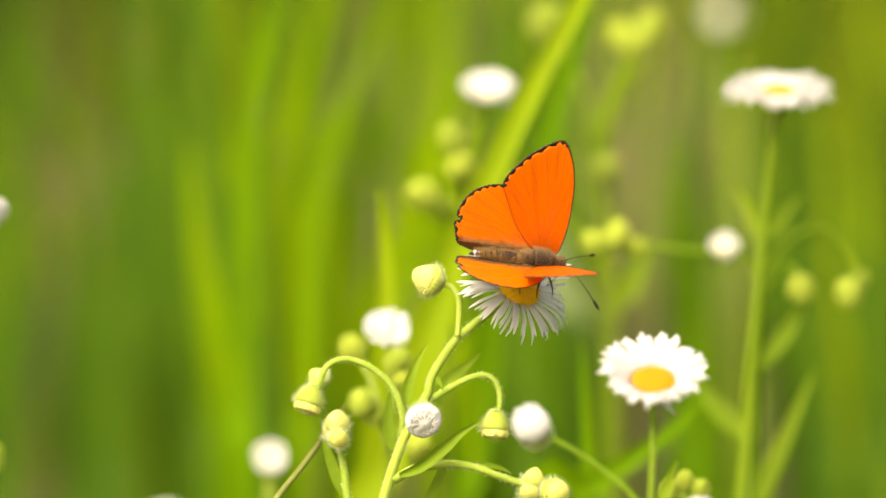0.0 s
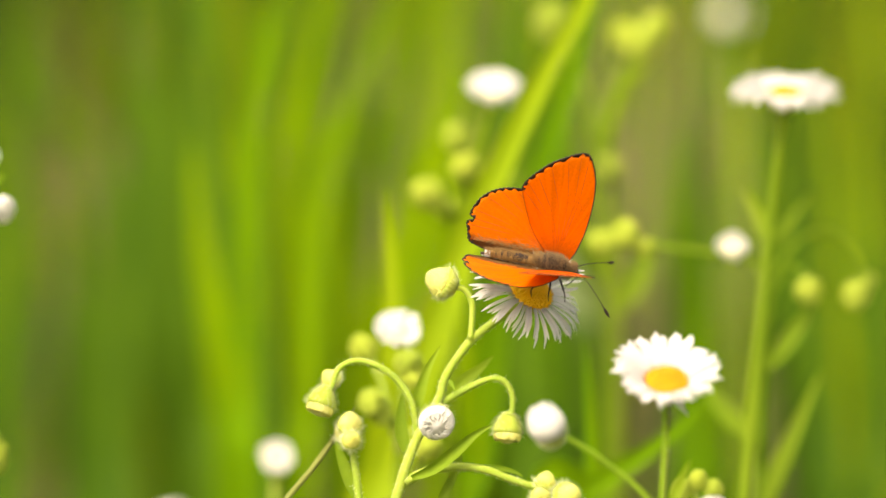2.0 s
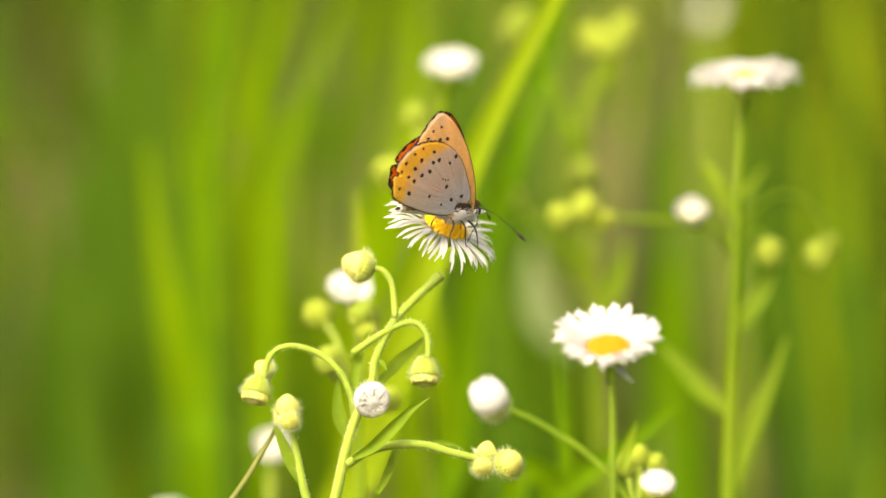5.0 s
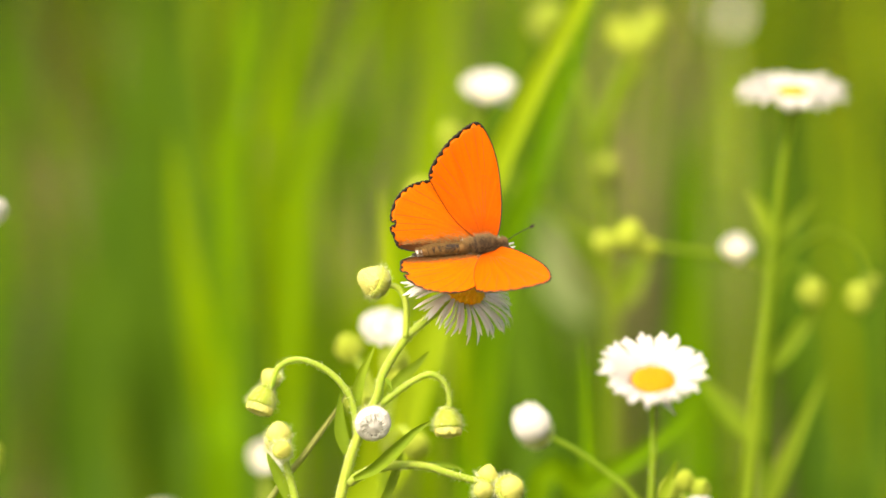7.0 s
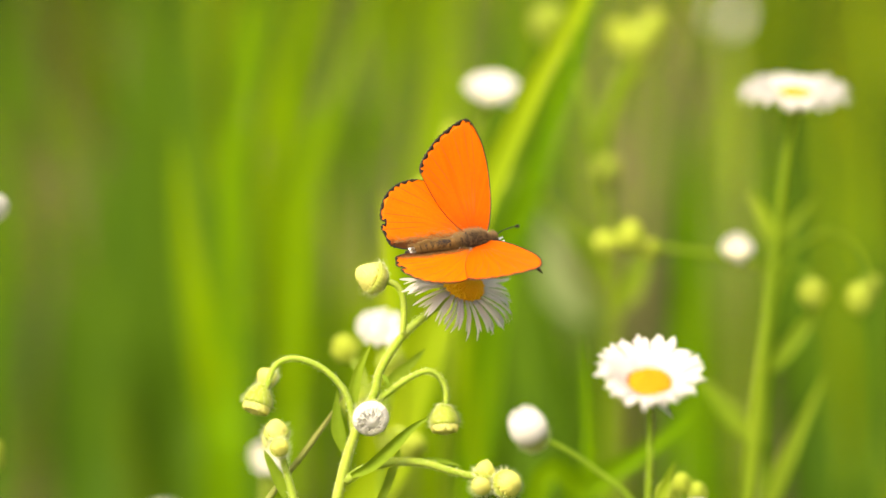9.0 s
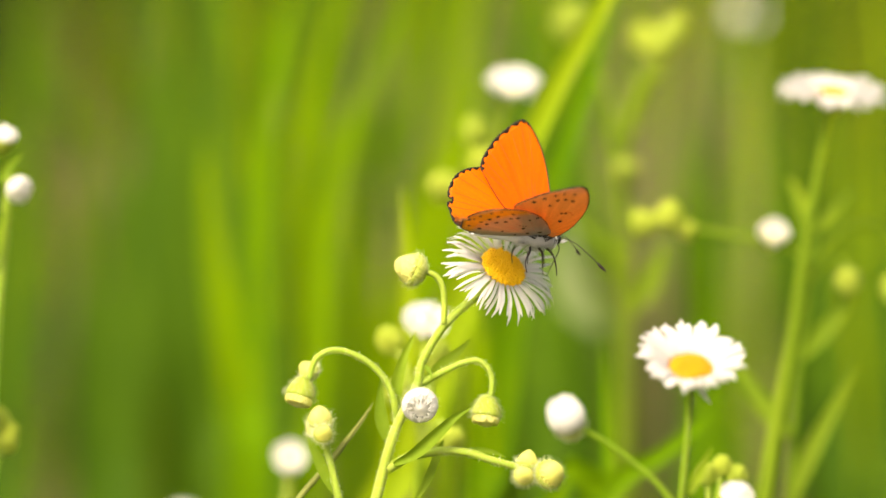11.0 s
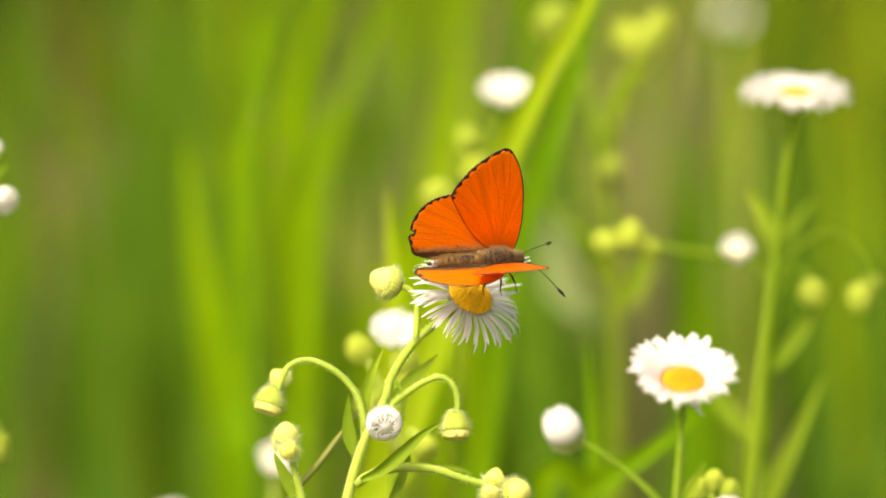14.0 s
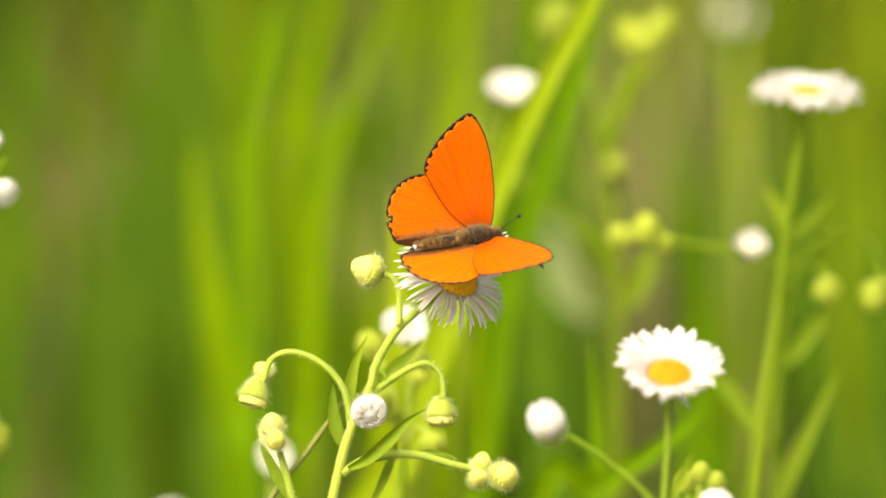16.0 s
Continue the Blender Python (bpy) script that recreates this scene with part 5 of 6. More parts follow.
    bottom_to = [(0, 15.40, -38.93), (0.5, 15.50, -39.03), (1, 15.21, -38.93), (1.5, 15.78, -38.93), (2, 17.41, -39.51), (2.5, 16.55, -38.46), (3, 17.32, -40.56), (3.5, 13.20, -37.02), (3.7, 11.96, -34.63), (3.9, 5.55, -29.85), (4, -1.63, -26.59), (4.2, 0.48, -28.70), (6.3, 7.75, -38.07), (6.5, 7.08, -38.07), (7, 7.65, -38.46), (7.5, 6.89, -37.60), (8, 6.60, -37.40), (8.5, 6.41, -37.40), (8.7, 6.70, -37.69), (10.8, 13.20, -36.26), (11, 14.92, -35.87), (11.5, 4.69, -33.96), (12, 5.17, -36.45), (12.5, 11.48, -39.99), (13, 10.14, -38.74), (13.5, 6.31, -37.60), (14, 8.90, -39.03), (14.5, 7.37, -37.40), (15, 5.84, -37.31), (15.5, 5.84, -37.02), (16, 6.89, -36.26)]
    middle_to = [(0, -3.44, -29.08), (0.5, -3.25, -29.18), (1, -3.54, -29.18), (1.5, -2.97, -29.18), (2, -1.34, -29.66), (2.5, -2.20, -28.60), (3, -1.63, -30.61), (3.5, -5.93, -27.26), (3.7, -6.31, -24.49), (3.9, -12.34, -18.94), (4, -20.28, -16.45), (4.2, -18.18, -18.37), (6.3, -12.34, -29.85), (6.5, -12.91, -29.75), (7, -12.34, -30.04), (7.5, -13.20, -29.18), (8, -13.39, -29.08), (8.5, -13.49, -29.08), (8.7, -13.20, -29.46), (10.8, -5.45, -27.17), (11, -3.25, -26.21), (11.5, -15.11, -25.06), (12, -15.02, -28.03), (12.5, -7.84, -31.38), (13, -9.28, -30.23), (13.5, -13.49, -29.08), (14, -10.43, -30.33), (14.5, -12.34, -29.08), (15, -13.97, -28.89), (15.5, -13.97, -28.79), (16, -12.63, -27.74)]
    stalk_to = [(0, 11.19, -8.49), (0.5, 11.47, -8.78), (1, 10.99, -8.68), (1.5, 11.66, -8.50), (2, 13.38, -9.08), (2.5, 12.32, -8.12), (3, 13.18, -10.14), (3.5, 8.49, -6.60), (3.7, 5.77, -4.30), (3.9, -3.22, 0.32), (4, -11.70, 1.45), (4.2, -9.79, 0.75), (6.3, 1.81, -7.91), (6.5, 1.05, -8.39), (7, 1.81, -8.68), (7.5, 0.76, -7.82), (8, 0.57, -7.82), (8.5, 0.28, -7.62), (8.7, 0.76, -8.01), (10.8, 7.63, -6.98), (11, 8.61, -5.42), (11.5, -3.87, -3.18), (12, -2.87, -5.81), (12.5, 5.64, -10.78), (13, 4.01, -9.54), (13.5, -0.10, -8.29), (14, 3.15, -10.11), (14.5, 0.67, -8.20), (15, -0.96, -8.10), (15.5, -1.15, -7.82), (16, 0.47, -7.24)]
    head_rows = [(0, 0.00, -0.00, 0.0), (0.5, 0.29, -0.29, 0.1), (1, -0.19, -0.19, 0.3), (1.5, 0.48, -0.00, 0.4), (2, 2.20, -0.57, 0.6), (2.5, 1.15, 0.38, 0.7), (3, 2.01, -1.63, 0.9), (3.5, -2.68, 1.91, 1.0), (3.7, -5.26, 4.40, 5.0), (3.9, -14.06, 9.28, 19.0), (4, -22.48, 10.5, 25.0), (4.2, -20.57, 9.8, 25.0), (6.3, -9.38, 0.57, 0.0), (6.5, -10.14, 0.10, 0.0), (7, -9.38, -0.19, 0.0), (7.5, -10.43, 0.67, 0.0), (8, -10.62, 0.67, 0.0), (8.5, -10.91, 0.86, 0.0), (8.7, -10.43, 0.48, 0.0), (10.8, -3.54, 1.53, 1.0), (11, -2.58, 3.06, 0.0), (11.5, -15.02, 4.8, 2.0), (12, -14.06, 2.68, 0.0), (12.5, -5.55, -2.30, 0.0), (13, -7.17, -1.05, 0.0), (13.5, -11.29, 0.19, 0.0), (14, -8.04, -1.63, 0.0), (14.5, -10.52, 0.29, 0.0), (15, -12.15, 0.38, 0.0), (15.5, -12.34, 0.67, 0.0), (16, -10.71, 1.24, 0.0)]
    flB_rows = [(0, 0.00, -0.00, 0.00), (0.5, 0.40, -0.00, 0.18), (1, 0.80, 0.20, 0.35), (1.5, 1.30, 0.20, 0.57), (2, 1.90, -0.10, 0.84), (2.5, 3.00, 0.20, 1.32), (3, 2.00, -0.20, 0.88), (3.5, 0.50, 1.10, 0.22), (3.7, -0.10, 2.20, -0.04), (3.9, -0.10, 3.60, -0.04), (4, -2.70, 5.80, -1.19), (4.2, -9.20, 7.70, -4.05), (6.3, -1.00, -0.00, -0.44), (6.5, -1.60, 0.10, -0.71), (7, -0.70, 0.10, -0.31), (7.5, -1.60, 0.20, -0.71), (8, -1.90, 0.20, -0.84), (8.5, -2.10, 0.20, -0.93), (8.7, -1.80, -0.00, -0.79), (10.8, 2.00, 1.40, 0.88), (11, 6.80, 1.40, 3.00), (11.5, 3.40, 0.80, 1.50), (12, 3.00, -0.20, 1.32), (12.5, 1.30, -0.40, 0.57), (13, 0.60, -0.20, 0.26), (13.5, 0.60, 0.20, 0.26), (14, 1.20, -0.20, 0.53), (14.5, 2.00, -0.20, 0.88), (15, 0.80, -0.00, 0.35), (15.5, 0.70, 0.20, 0.31), (16, 3.10, 0.50, 1.37)]
    daisy_rows = [(0, 0.00, -0.00, 0.00), (0.5, 0.65, 0.28, 0.31), (1, 0.83, 0.28, 0.40), (1.5, 1.48, 0.28, 0.71), (2, 2.21, -0.00, 1.06), (2.5, 3.23, 0.18, 1.54), (3, 1.38, -0.00, 0.66), (3.5, 0.55, 1.29, 0.26), (3.7, 0.37, 2.21, 0.18), (3.9, 1.01, 4.61, 0.48), (4, 0.00, 5.99, 0.00), (4.2, -8.76, 5.72, -4.19), (6.3, -0.65, -0.28, -0.31), (6.5, 0.28, -0.00, 0.13), (7, 0.00, -0.00, 0.00), (7.5, -0.46, -0.28, -0.22), (8, -0.74, -0.46, -0.35), (8.5, -1.48, -0.28, -0.71), (8.7, -1.11, -0.37, -0.53), (10.8, 2.95, 1.29, 1.41), (11, 6.18, 2.12, 2.95), (11.5, 3.04, 2.77, 1.45), (12, 3.60, 1.48, 1.72), (12.5, 3.69, -0.37, 1.76), (13, 2.40, 0.65, 1.15), (13.5, -1.01, 0.92, -0.48), (14, 4.89, -0.00, 2.34), (14.5, 6.27, -0.00, 3.00), (15, 3.50, 0.46, 1.67), (15.5, 0.65, 0.92, 0.31), (16, 2.67, 1.11, 1.28)]
    budW_rows = [(0, 0.00, -0.00, 0.00), (0.5, 0.73, 0.28, 0.35), (1, 0.83, 0.46, 0.40), (1.5, 1.47, 0.28, 0.71), (2, 2.39, 0.18, 1.15), (2.5, 3.12, 0.46, 1.50), (3, 1.56, 0.18, 0.75), (3.5, 0.55, 1.10, 0.26), (3.7, 0.55, 2.20, 0.26), (3.9, 1.19, 4.50, 0.57), (4, 0.46, 5.97, 0.22), (4.2, -7.81, 4.68, -3.75), (6.3, -0.55, -0.28, -0.26), (6.5, 0.46, 0.18, 0.22), (7, 0.00, 0.18, 0.00), (7.5, -0.28, -0.09, -0.13), (8, -0.55, -0.37, -0.26), (8.5, -1.29, -0.37, -0.62), (8.7, -1.01, -0.37, -0.48), (10.8, 2.85, 0.46, 1.37), (11, 5.60, 1.47, 2.69), (11.5, 2.85, 1.84, 1.37), (12, 3.12, 0.64, 1.50), (12.5, 3.40, -0.64, 1.63), (13, 1.74, -0.28, 0.84), (13.5, -0.83, 0.09, -0.40), (14, 4.96, -0.37, 2.38), (14.5, 5.79, -0.28, 2.78), (15, 3.21, 0.09, 1.54), (15.5, 0.64, 0.28, 0.31), (16, 2.39, 0.64, 1.15)]
    farR_rows = [(0, 0.00, -0.00, 0.00), (0.5, 0.51, -0.00, 0.22), (1, 0.51, -0.00, 0.22), (1.5, 0.61, -0.00, 0.26), (2, 1.22, -0.20, 0.53), (2.5, 2.84, -0.20, 1.23), (3, 0.91, -0.00, 0.40), (3.5, 0.20, 0.41, 0.09), (3.7, -1.83, 1.02, -0.79), (3.9, -0.41, 1.32, -0.18), (4, 0.91, 0.81, 0.40), (4.2, -10.46, 1.83, -4.54), (6.3, 2.74, -0.30, 1.19), (6.5, 2.13, -0.20, 0.93), (7, 2.54, -0.20, 1.10), (7.5, 2.34, -0.20, 1.01), (8, 2.03, -0.20, 0.88), (8.5, 2.34, -0.20, 1.01), (8.7, 2.64, -0.30, 1.15), (10.8, 4.98, -0.51, 2.16), (11, 9.85, -0.30, 4.28), (11.5, 6.30, -0.20, 2.73), (12, 4.98, -0.20, 2.16), (12.5, 3.05, -0.41, 1.32), (13, 4.17, -0.30, 1.81), (13.5, 4.17, -0.30, 1.81), (14, 3.15, -0.30, 1.37), (14.5, 2.44, -0.30, 1.06), (15, 2.24, -0.20, 0.97), (15.5, 2.95, -0.10, 1.28), (16, 5.18, -0.10, 2.25)]
    budR_rows = [(0, 0.00, -0.00, 0.00), (0.5, 0.10, -0.10, 0.04), (1, 0.31, -0.10, 0.13), (1.5, 0.41, -0.10, 0.18), (2, 1.34, -0.31, 0.57), (2.5, 2.68, -0.31, 1.15), (3, 0.72, -0.10, 0.31), (3.5, 0.00, 0.52, 0.00), (3.7, -1.55, 1.85, -0.66), (3.9, -0.52, 4.43, -0.22), (4, 0.72, 7.83, 0.31), (4.2, -9.48, 7.32, -4.05), (6.3, 2.47, -0.72, 1.06), (6.5, 1.96, -0.62, 0.84), (7, 2.06, -0.62, 0.88), (7.5, 2.06, -0.62, 0.88), (8, 1.65, -0.72, 0.71), (8.5, 1.96, -0.72, 0.84), (8.7, 2.06, -0.72, 0.88), (10.8, 3.40, -0.21, 1.45), (11, 8.55, 1.44, 3.66), (11.5, 5.05, 1.03, 2.16), (12, 3.30, -0.62, 1.41), (12.5, 2.58, -0.82, 1.10), (13, 2.47, -0.72, 1.06), (13.5, 2.78, -0.62, 1.19), (14, 2.16, -0.72, 0.93), (14.5, 2.16, -0.93, 0.93), (15, 1.96, -0.82, 0.84), (15.5, 2.37, -0.62, 1.01), (16, 4.74, -0.21, 2.03)]
    farM_rows = [(0, 0.00, -0.00, 0.00), (0.5, 0.10, -0.00, 0.04), (1, 0.10, -0.00, 0.04), (1.5, 0.21, -0.00, 0.09), (2, 0.94, -0.00, 0.40), (2.5, 2.51, -0.00, 1.06), (3, 1.57, -0.21, 0.66), (3.5, 0.94, 0.52, 0.40), (3.7, -0.94, 1.26, -0.40), (3.9, 0.42, 1.99, 0.18), (4, -1.15, 3.46, -0.48), (4.2, -10.48, 4.71, -4.41), (6.3, 0.21, -0.21, 0.09), (6.5, -0.21, -0.10, -0.09), (7, 0.00, -0.00, 0.00), (7.5, 0.00, -0.00, 0.00), (8, -0.31, -0.10, -0.13), (8.5, -0.10, -0.10, -0.04), (8.7, 0.21, -0.21, 0.09), (10.8, 1.57, 0.42, 0.66), (11, 4.61, 0.84, 1.94), (11.5, 2.93, 0.94, 1.23), (12, 3.14, -0.31, 1.32), (12.5, 3.25, -0.63, 1.37), (13, 4.09, -0.52, 1.72), (13.5, 3.88, -0.52, 1.63), (14, 3.35, -0.63, 1.41), (14.5, 2.10, -0.63, 0.88), (15, 1.99, -0.63, 0.84), (15.5, 2.62, -0.52, 1.10), (16, 4.61, -0.21, 1.94)]
    budT_rows = [(0, 0.00, -0.00, 0.00), (0.5, 0.21, -0.00, 0.09), (1, 0.31, -0.00, 0.13), (1.5, 0.31, -0.00, 0.13), (2, 0.94, -0.00, 0.40), (2.5, 2.41, -0.00, 1.01), (3, 1.26, -0.00, 0.53), (3.5, 0.31, 0.52, 0.13), (3.7, -1.57, 0.52, -0.66), (3.9, -0.21, 0.31, -0.09), (4, -1.26, 0.73, -0.53), (4.2, -7.02, 0.94, -2.95), (6.3, 0.31, -0.21, 0.13), (6.5, 0.63, -0.21, 0.26), (7, 0.21, -0.00, 0.09), (7.5, -0.10, -0.00, -0.04), (8, -0.21, -0.10, -0.09), (8.5, -0.10, -0.21, -0.04), (8.7, 0.10, -0.21, 0.04), (10.8, 1.89, -0.00, 0.79), (11, 4.50, 0.21, 1.90), (11.5, 3.46, -0.00, 1.45), (12, 1.57, -0.21, 0.66), (12.5, 2.20, -0.31, 0.93), (13, 2.41, -0.00, 1.01), (13.5, 1.57, -0.21, 0.66), (14, 1.26, -0.21, 0.53), (14.5, 0.21, -0.00, 0.09), (15, -0.21, -0.10, -0.09), (15.5, -0.10, -0.00, -0.04), (16, 1.99, -0.00, 0.84)]
    gl_rows = [(0, 0.00, -0.00, 0.00), (0.5, 0.11, -0.00, 0.02), (1, 0.00, -0.00, 0.00), (1.5, 0.11, -0.00, 0.02), (2, 0.65, -0.00, 0.13), (2.5, 1.41, -0.00, 0.29), (3, 0.97, 0.22, 0.20), (3.5, -1.95, 0.43, -0.40), (3.7, -2.70, 0.43, -0.55), (3.9, -3.46, 0.43, -0.71), (4, -4.86, 0.22, -0.99), (4.2, -13.51, 0.32, -2.75), (6.3, -2.70, -0.00, -0.55), (6.5, -3.46, -0.00, -0.71), (7, -3.68, -0.00, -0.75), (7.5, -3.89, -0.00, -0.79), (8, -4.00, -0.00, -0.82), (8.5, -4.11, -0.00, -0.84), (8.7, -3.68, -0.00, -0.75), (10.8, 1.08, -0.00, 0.22), (11, 3.46, 0.22, 0.71), (11.5, 1.62, 0.22, 0.33), (12, 1.30, -0.00, 0.26), (12.5, 0.22, -0.22, 0.04), (13, 0.97, -0.00, 0.20), (13.5, 0.65, -0.00, 0.13), (14, -0.65, -0.22, -0.13), (14.5, -1.30, -0.22, -0.26), (15, -1.08, -0.00, -0.22), (15.5, -1.73, -0.00, -0.35), (16, 0.76, 0.22, 0.15)]
    flL_rows = [(0, 0.00, -0.00, 0.00), (0.5, 0.42, -0.00, 0.18), (1, 0.32, -0.00, 0.13), (1.5, 0.64, -0.00, 0.26), (2, 1.17, -0.00, 0.48), (2.5, 2.02, 0.21, 0.84), (3, 1.70, -0.00, 0.71), (3.5, 0.21, 0.85, 0.09), (3.7, -0.85, 1.59, -0.35), (3.9, -2.02, 1.38, -0.84), (4, -1.38, 1.91, -0.57), (4.2, 0.64, 2.65, 0.26), (6.3, -0.42, -0.32, -0.18), (6.5, -0.21, -0.32, -0.09), (7, -0.85, -0.00, -0.35), (7.5, -0.64, -0.00, -0.26), (8, -0.96, -0.21, -0.40), (8.5, -1.06, -0.00, -0.44), (8.7, -0.85, -0.11, -0.35), (10.8, 1.70, 0.32, 0.71), (11, 3.61, -0.00, 1.50), (11.5, 3.29, 1.06, 1.37), (12, 2.76, 0.74, 1.15), (12.5, 2.12, -0.00, 0.88), (13, 1.70, -0.00, 0.71), (13.5, 0.64, -0.32, 0.26), (14, 1.06, -0.11, 0.44), (14.5, -0.21, -0.00, -0.09), (15, -0.42, -0.11, -0.18), (15.5, -0.42, 0.32, -0.18), (16, 0.85, -0.00, 0.35)]
    dry_rows = [(0, 0.00, -0.00, 0.00), (0.5, 0.00, -0.10, 0.00), (1, 0.10, -0.10, 0.04), (1.5, 0.38, -0.10, 0.18), (2, 1.83, -0.48, 0.84), (2.5, 1.54, -0.10, 0.71), (3, 2.12, -0.77, 0.97), (3.5, -1.35, 0.96, -0.62), (3.7, -3.27, 2.12, -1.50), (3.9, -15.77, -0.29, -7.23), (4, -21.92, 1.35, -10.05), (4.2, -20.48, -1.25, -9.39), (6.3, 0.19, 1.92, 0.09), (6.5, -0.19, 1.92, -0.09), (7, 0.48, 2.02, 0.22), (7.5, -0.38, 2.40, -0.18), (8, -0.77, 2.40, -0.35), (8.5, -0.87, 2.40, -0.40), (8.7, -0.58, 2.12, -0.26), (10.8, 4.23, 2.12, 1.94), (11, 4.71, -0.00, 2.16), (11.5, -0.77, 0.96, -0.35), (12, -0.58, 0.67, -0.26), (12.5, 5.58, 0.96, 2.56), (13, 4.04, 0.96, 1.85), (13.5, 0.48, 1.35, 0.22), (14, 3.27, 0.58, 1.50), (14.5, 1.54, 1.06, 0.71), (15, 0.00, 1.35, 0.00), (15.5, -0.19, 1.54, -0.09), (16, 0.58, 2.12, 0.26)]
    edge_rows = [(0, 0.00, -0.00, 0.00), (0.5, 0.20, -0.00, 0.09), (1, 0.40, 0.20, 0.18), (1.5, 0.60, 0.20, 0.26), (2, 1.19, 0.20, 0.53), (2.5, 1.99, 0.40, 0.88), (3, 0.60, 0.20, 0.26), (3.5, -0.40, 0.99, -0.18), (3.7, -1.39, 2.19, -0.62), (3.9, -1.99, 3.18, -0.88), (4, -2.98, 4.18, -1.32), (4.2, -10.94, 5.17, -4.85), (6.3, -0.20, -0.00, -0.09), (6.5, -0.40, -0.00, -0.18), (7, -0.20, -0.00, -0.09), (7.5, -0.40, -0.00, -0.18), (8, -0.60, -0.00, -0.26), (8.5, -0.40, -0.00, -0.18), (8.7, -0.20, 0.20, -0.09), (10.8, 3.18, 2.69, 1.41), (11, 4.18, 3.68, 1.85), (11.5, 2.39, 2.98, 1.06), (12, 1.79, 1.99, 0.79), (12.5, 1.99, 1.49, 0.88), (13, 1.79, 1.69, 0.79), (13.5, 1.39, 1.79, 0.62), (14, 1.59, 1.79, 0.71), (14.5, 1.19, 1.79, 0.53), (15, 0.99, 1.99, 0.44), (15.5, 0.99, 2.19, 0.44), (16, 1.59, 3.18, 0.71)]
    fly_rows = [(0, 16.41, -2.1, (0.95, -0.14, -0.28), (-0.045, 0.824, -0.564)),
        (0.5, 16.88, -2.23, (0.961, -0.098, -0.258), (-0.065, 0.828, -0.556)),
        (1, 16.26, -1.88, (0.978, -0.115, -0.171), (-0.006, 0.814, -0.581)),
        (1.5, 16.76, -1.91, (0.974, -0.126, -0.187), (-0.004, 0.82, -0.572)),
        (2, 18.43, -2.78, (0.967, -0.203, -0.151), (0.087, 0.826, -0.556)),
        (2.5, 17.94, -1.7, (0.975, -0.147, -0.165), (0.018, 0.795, -0.606)),
        (3, 18.89, -4.1, (0.954, -0.178, -0.24), (0.009, 0.821, -0.571)),
        (3.5, 14.17, 0.1, (0.979, -0.107, -0.175), (-0.053, 0.694, -0.718)),
        (3.6, 14.91, 1.21, (0.887, -0.035, -0.461), (-0.324, 0.662, -0.676)),
        (3.7, 13.24, 2.41, (0.891, -0.062, -0.45), (-0.376, 0.454, -0.807)),
        (3.8, 4.36, 5.98, (0.796, -0.118, -0.594), (-0.589, 0.076, -0.805)),
        (3.9, 1.88, 6.79, (0.796, -0.118, -0.594), (-0.589, 0.076, -0.805)),
        (4.0, -6.36, 8.3, (0.796, -0.118, -0.594), (-0.589, 0.076, -0.805)),
        (4.2, -4.78, 8.2, (0.796, -0.118, -0.594), (-0.589, 0.076, -0.805)),
        (6.3, 6.6, 1.23, (0.94, 0.091, -0.329), (-0.274, 0.777, -0.567)),
        (6.5, 5.87, 0.35, (0.95, 0.089, -0.298), (-0.256, 0.769, -0.586)),
        (7, 6.75, 0.37, (0.951, 0.078, -0.299), (-0.225, 0.839, -0.496)),
        (7.5, 5.52, 0.88, (0.938, 0.092, -0.333), (-0.254, 0.836, -0.486)),
        (8, 5.56, 1.03, (0.946, 0.104, -0.308), (-0.267, 0.79, -0.552)),
        (8.5, 5.09, 1.09, (0.939, 0.105, -0.327), (-0.295, 0.735, -0.611)),
        (10.8, 12.38, 1.69, (0.81, 0.032, -0.586), (-0.468, 0.639, -0.611)),
        (11, 15.74, 2.23, (0.907, -0.109, -0.406), (-0.371, 0.247, -0.895)),
        (11.2, 9.23, 4.67, (0.845, -0.152, -0.513), (-0.449, 0.318, -0.835)),
        (11.5, 2.3, 4.8, (0.89, -0.034, -0.454), (-0.433, 0.242, -0.868)),
        (11.8, 7.74, -0.02, (0.939, -0.005, -0.343), (-0.289, 0.526, -0.799)),
        (12, 3.62, 2.29, (0.928, -0.106, -0.358), (-0.216, 0.629, -0.746)),
        (12.5, 12.16, -1.85, (0.936, -0.057, -0.347), (-0.173, 0.783, -0.597)),
        (13, 10.52, -0.45, (0.924, 0.019, -0.383), (-0.283, 0.706, -0.65)),
        (13.5, 5.72, 1.07, (0.935, 0.006, -0.354), (-0.239, 0.75, -0.617)),
        (14, 9.36, -1.74, (0.959, 0.033, -0.281), (-0.19, 0.811, -0.553)),
        (14.2, 8.98, -0.61, (0.973, 0.022, -0.229), (-0.179, 0.699, -0.692)),
        (14.5, 6.65, 0.75, (0.922, 0.042, -0.385), (-0.285, 0.747, -0.6)),
        (15, 5.64, 0.87, (0.949, 0.1, -0.3), (-0.255, 0.803, -0.538)),
        (15.5, 4.91, 1.4, (0.912, 0.134, -0.387), (-0.346, 0.759, -0.551)),
        (16, 5.83, 1.9, (0.904, 0.127, -0.408), (-0.338, 0.798, -0.5))]
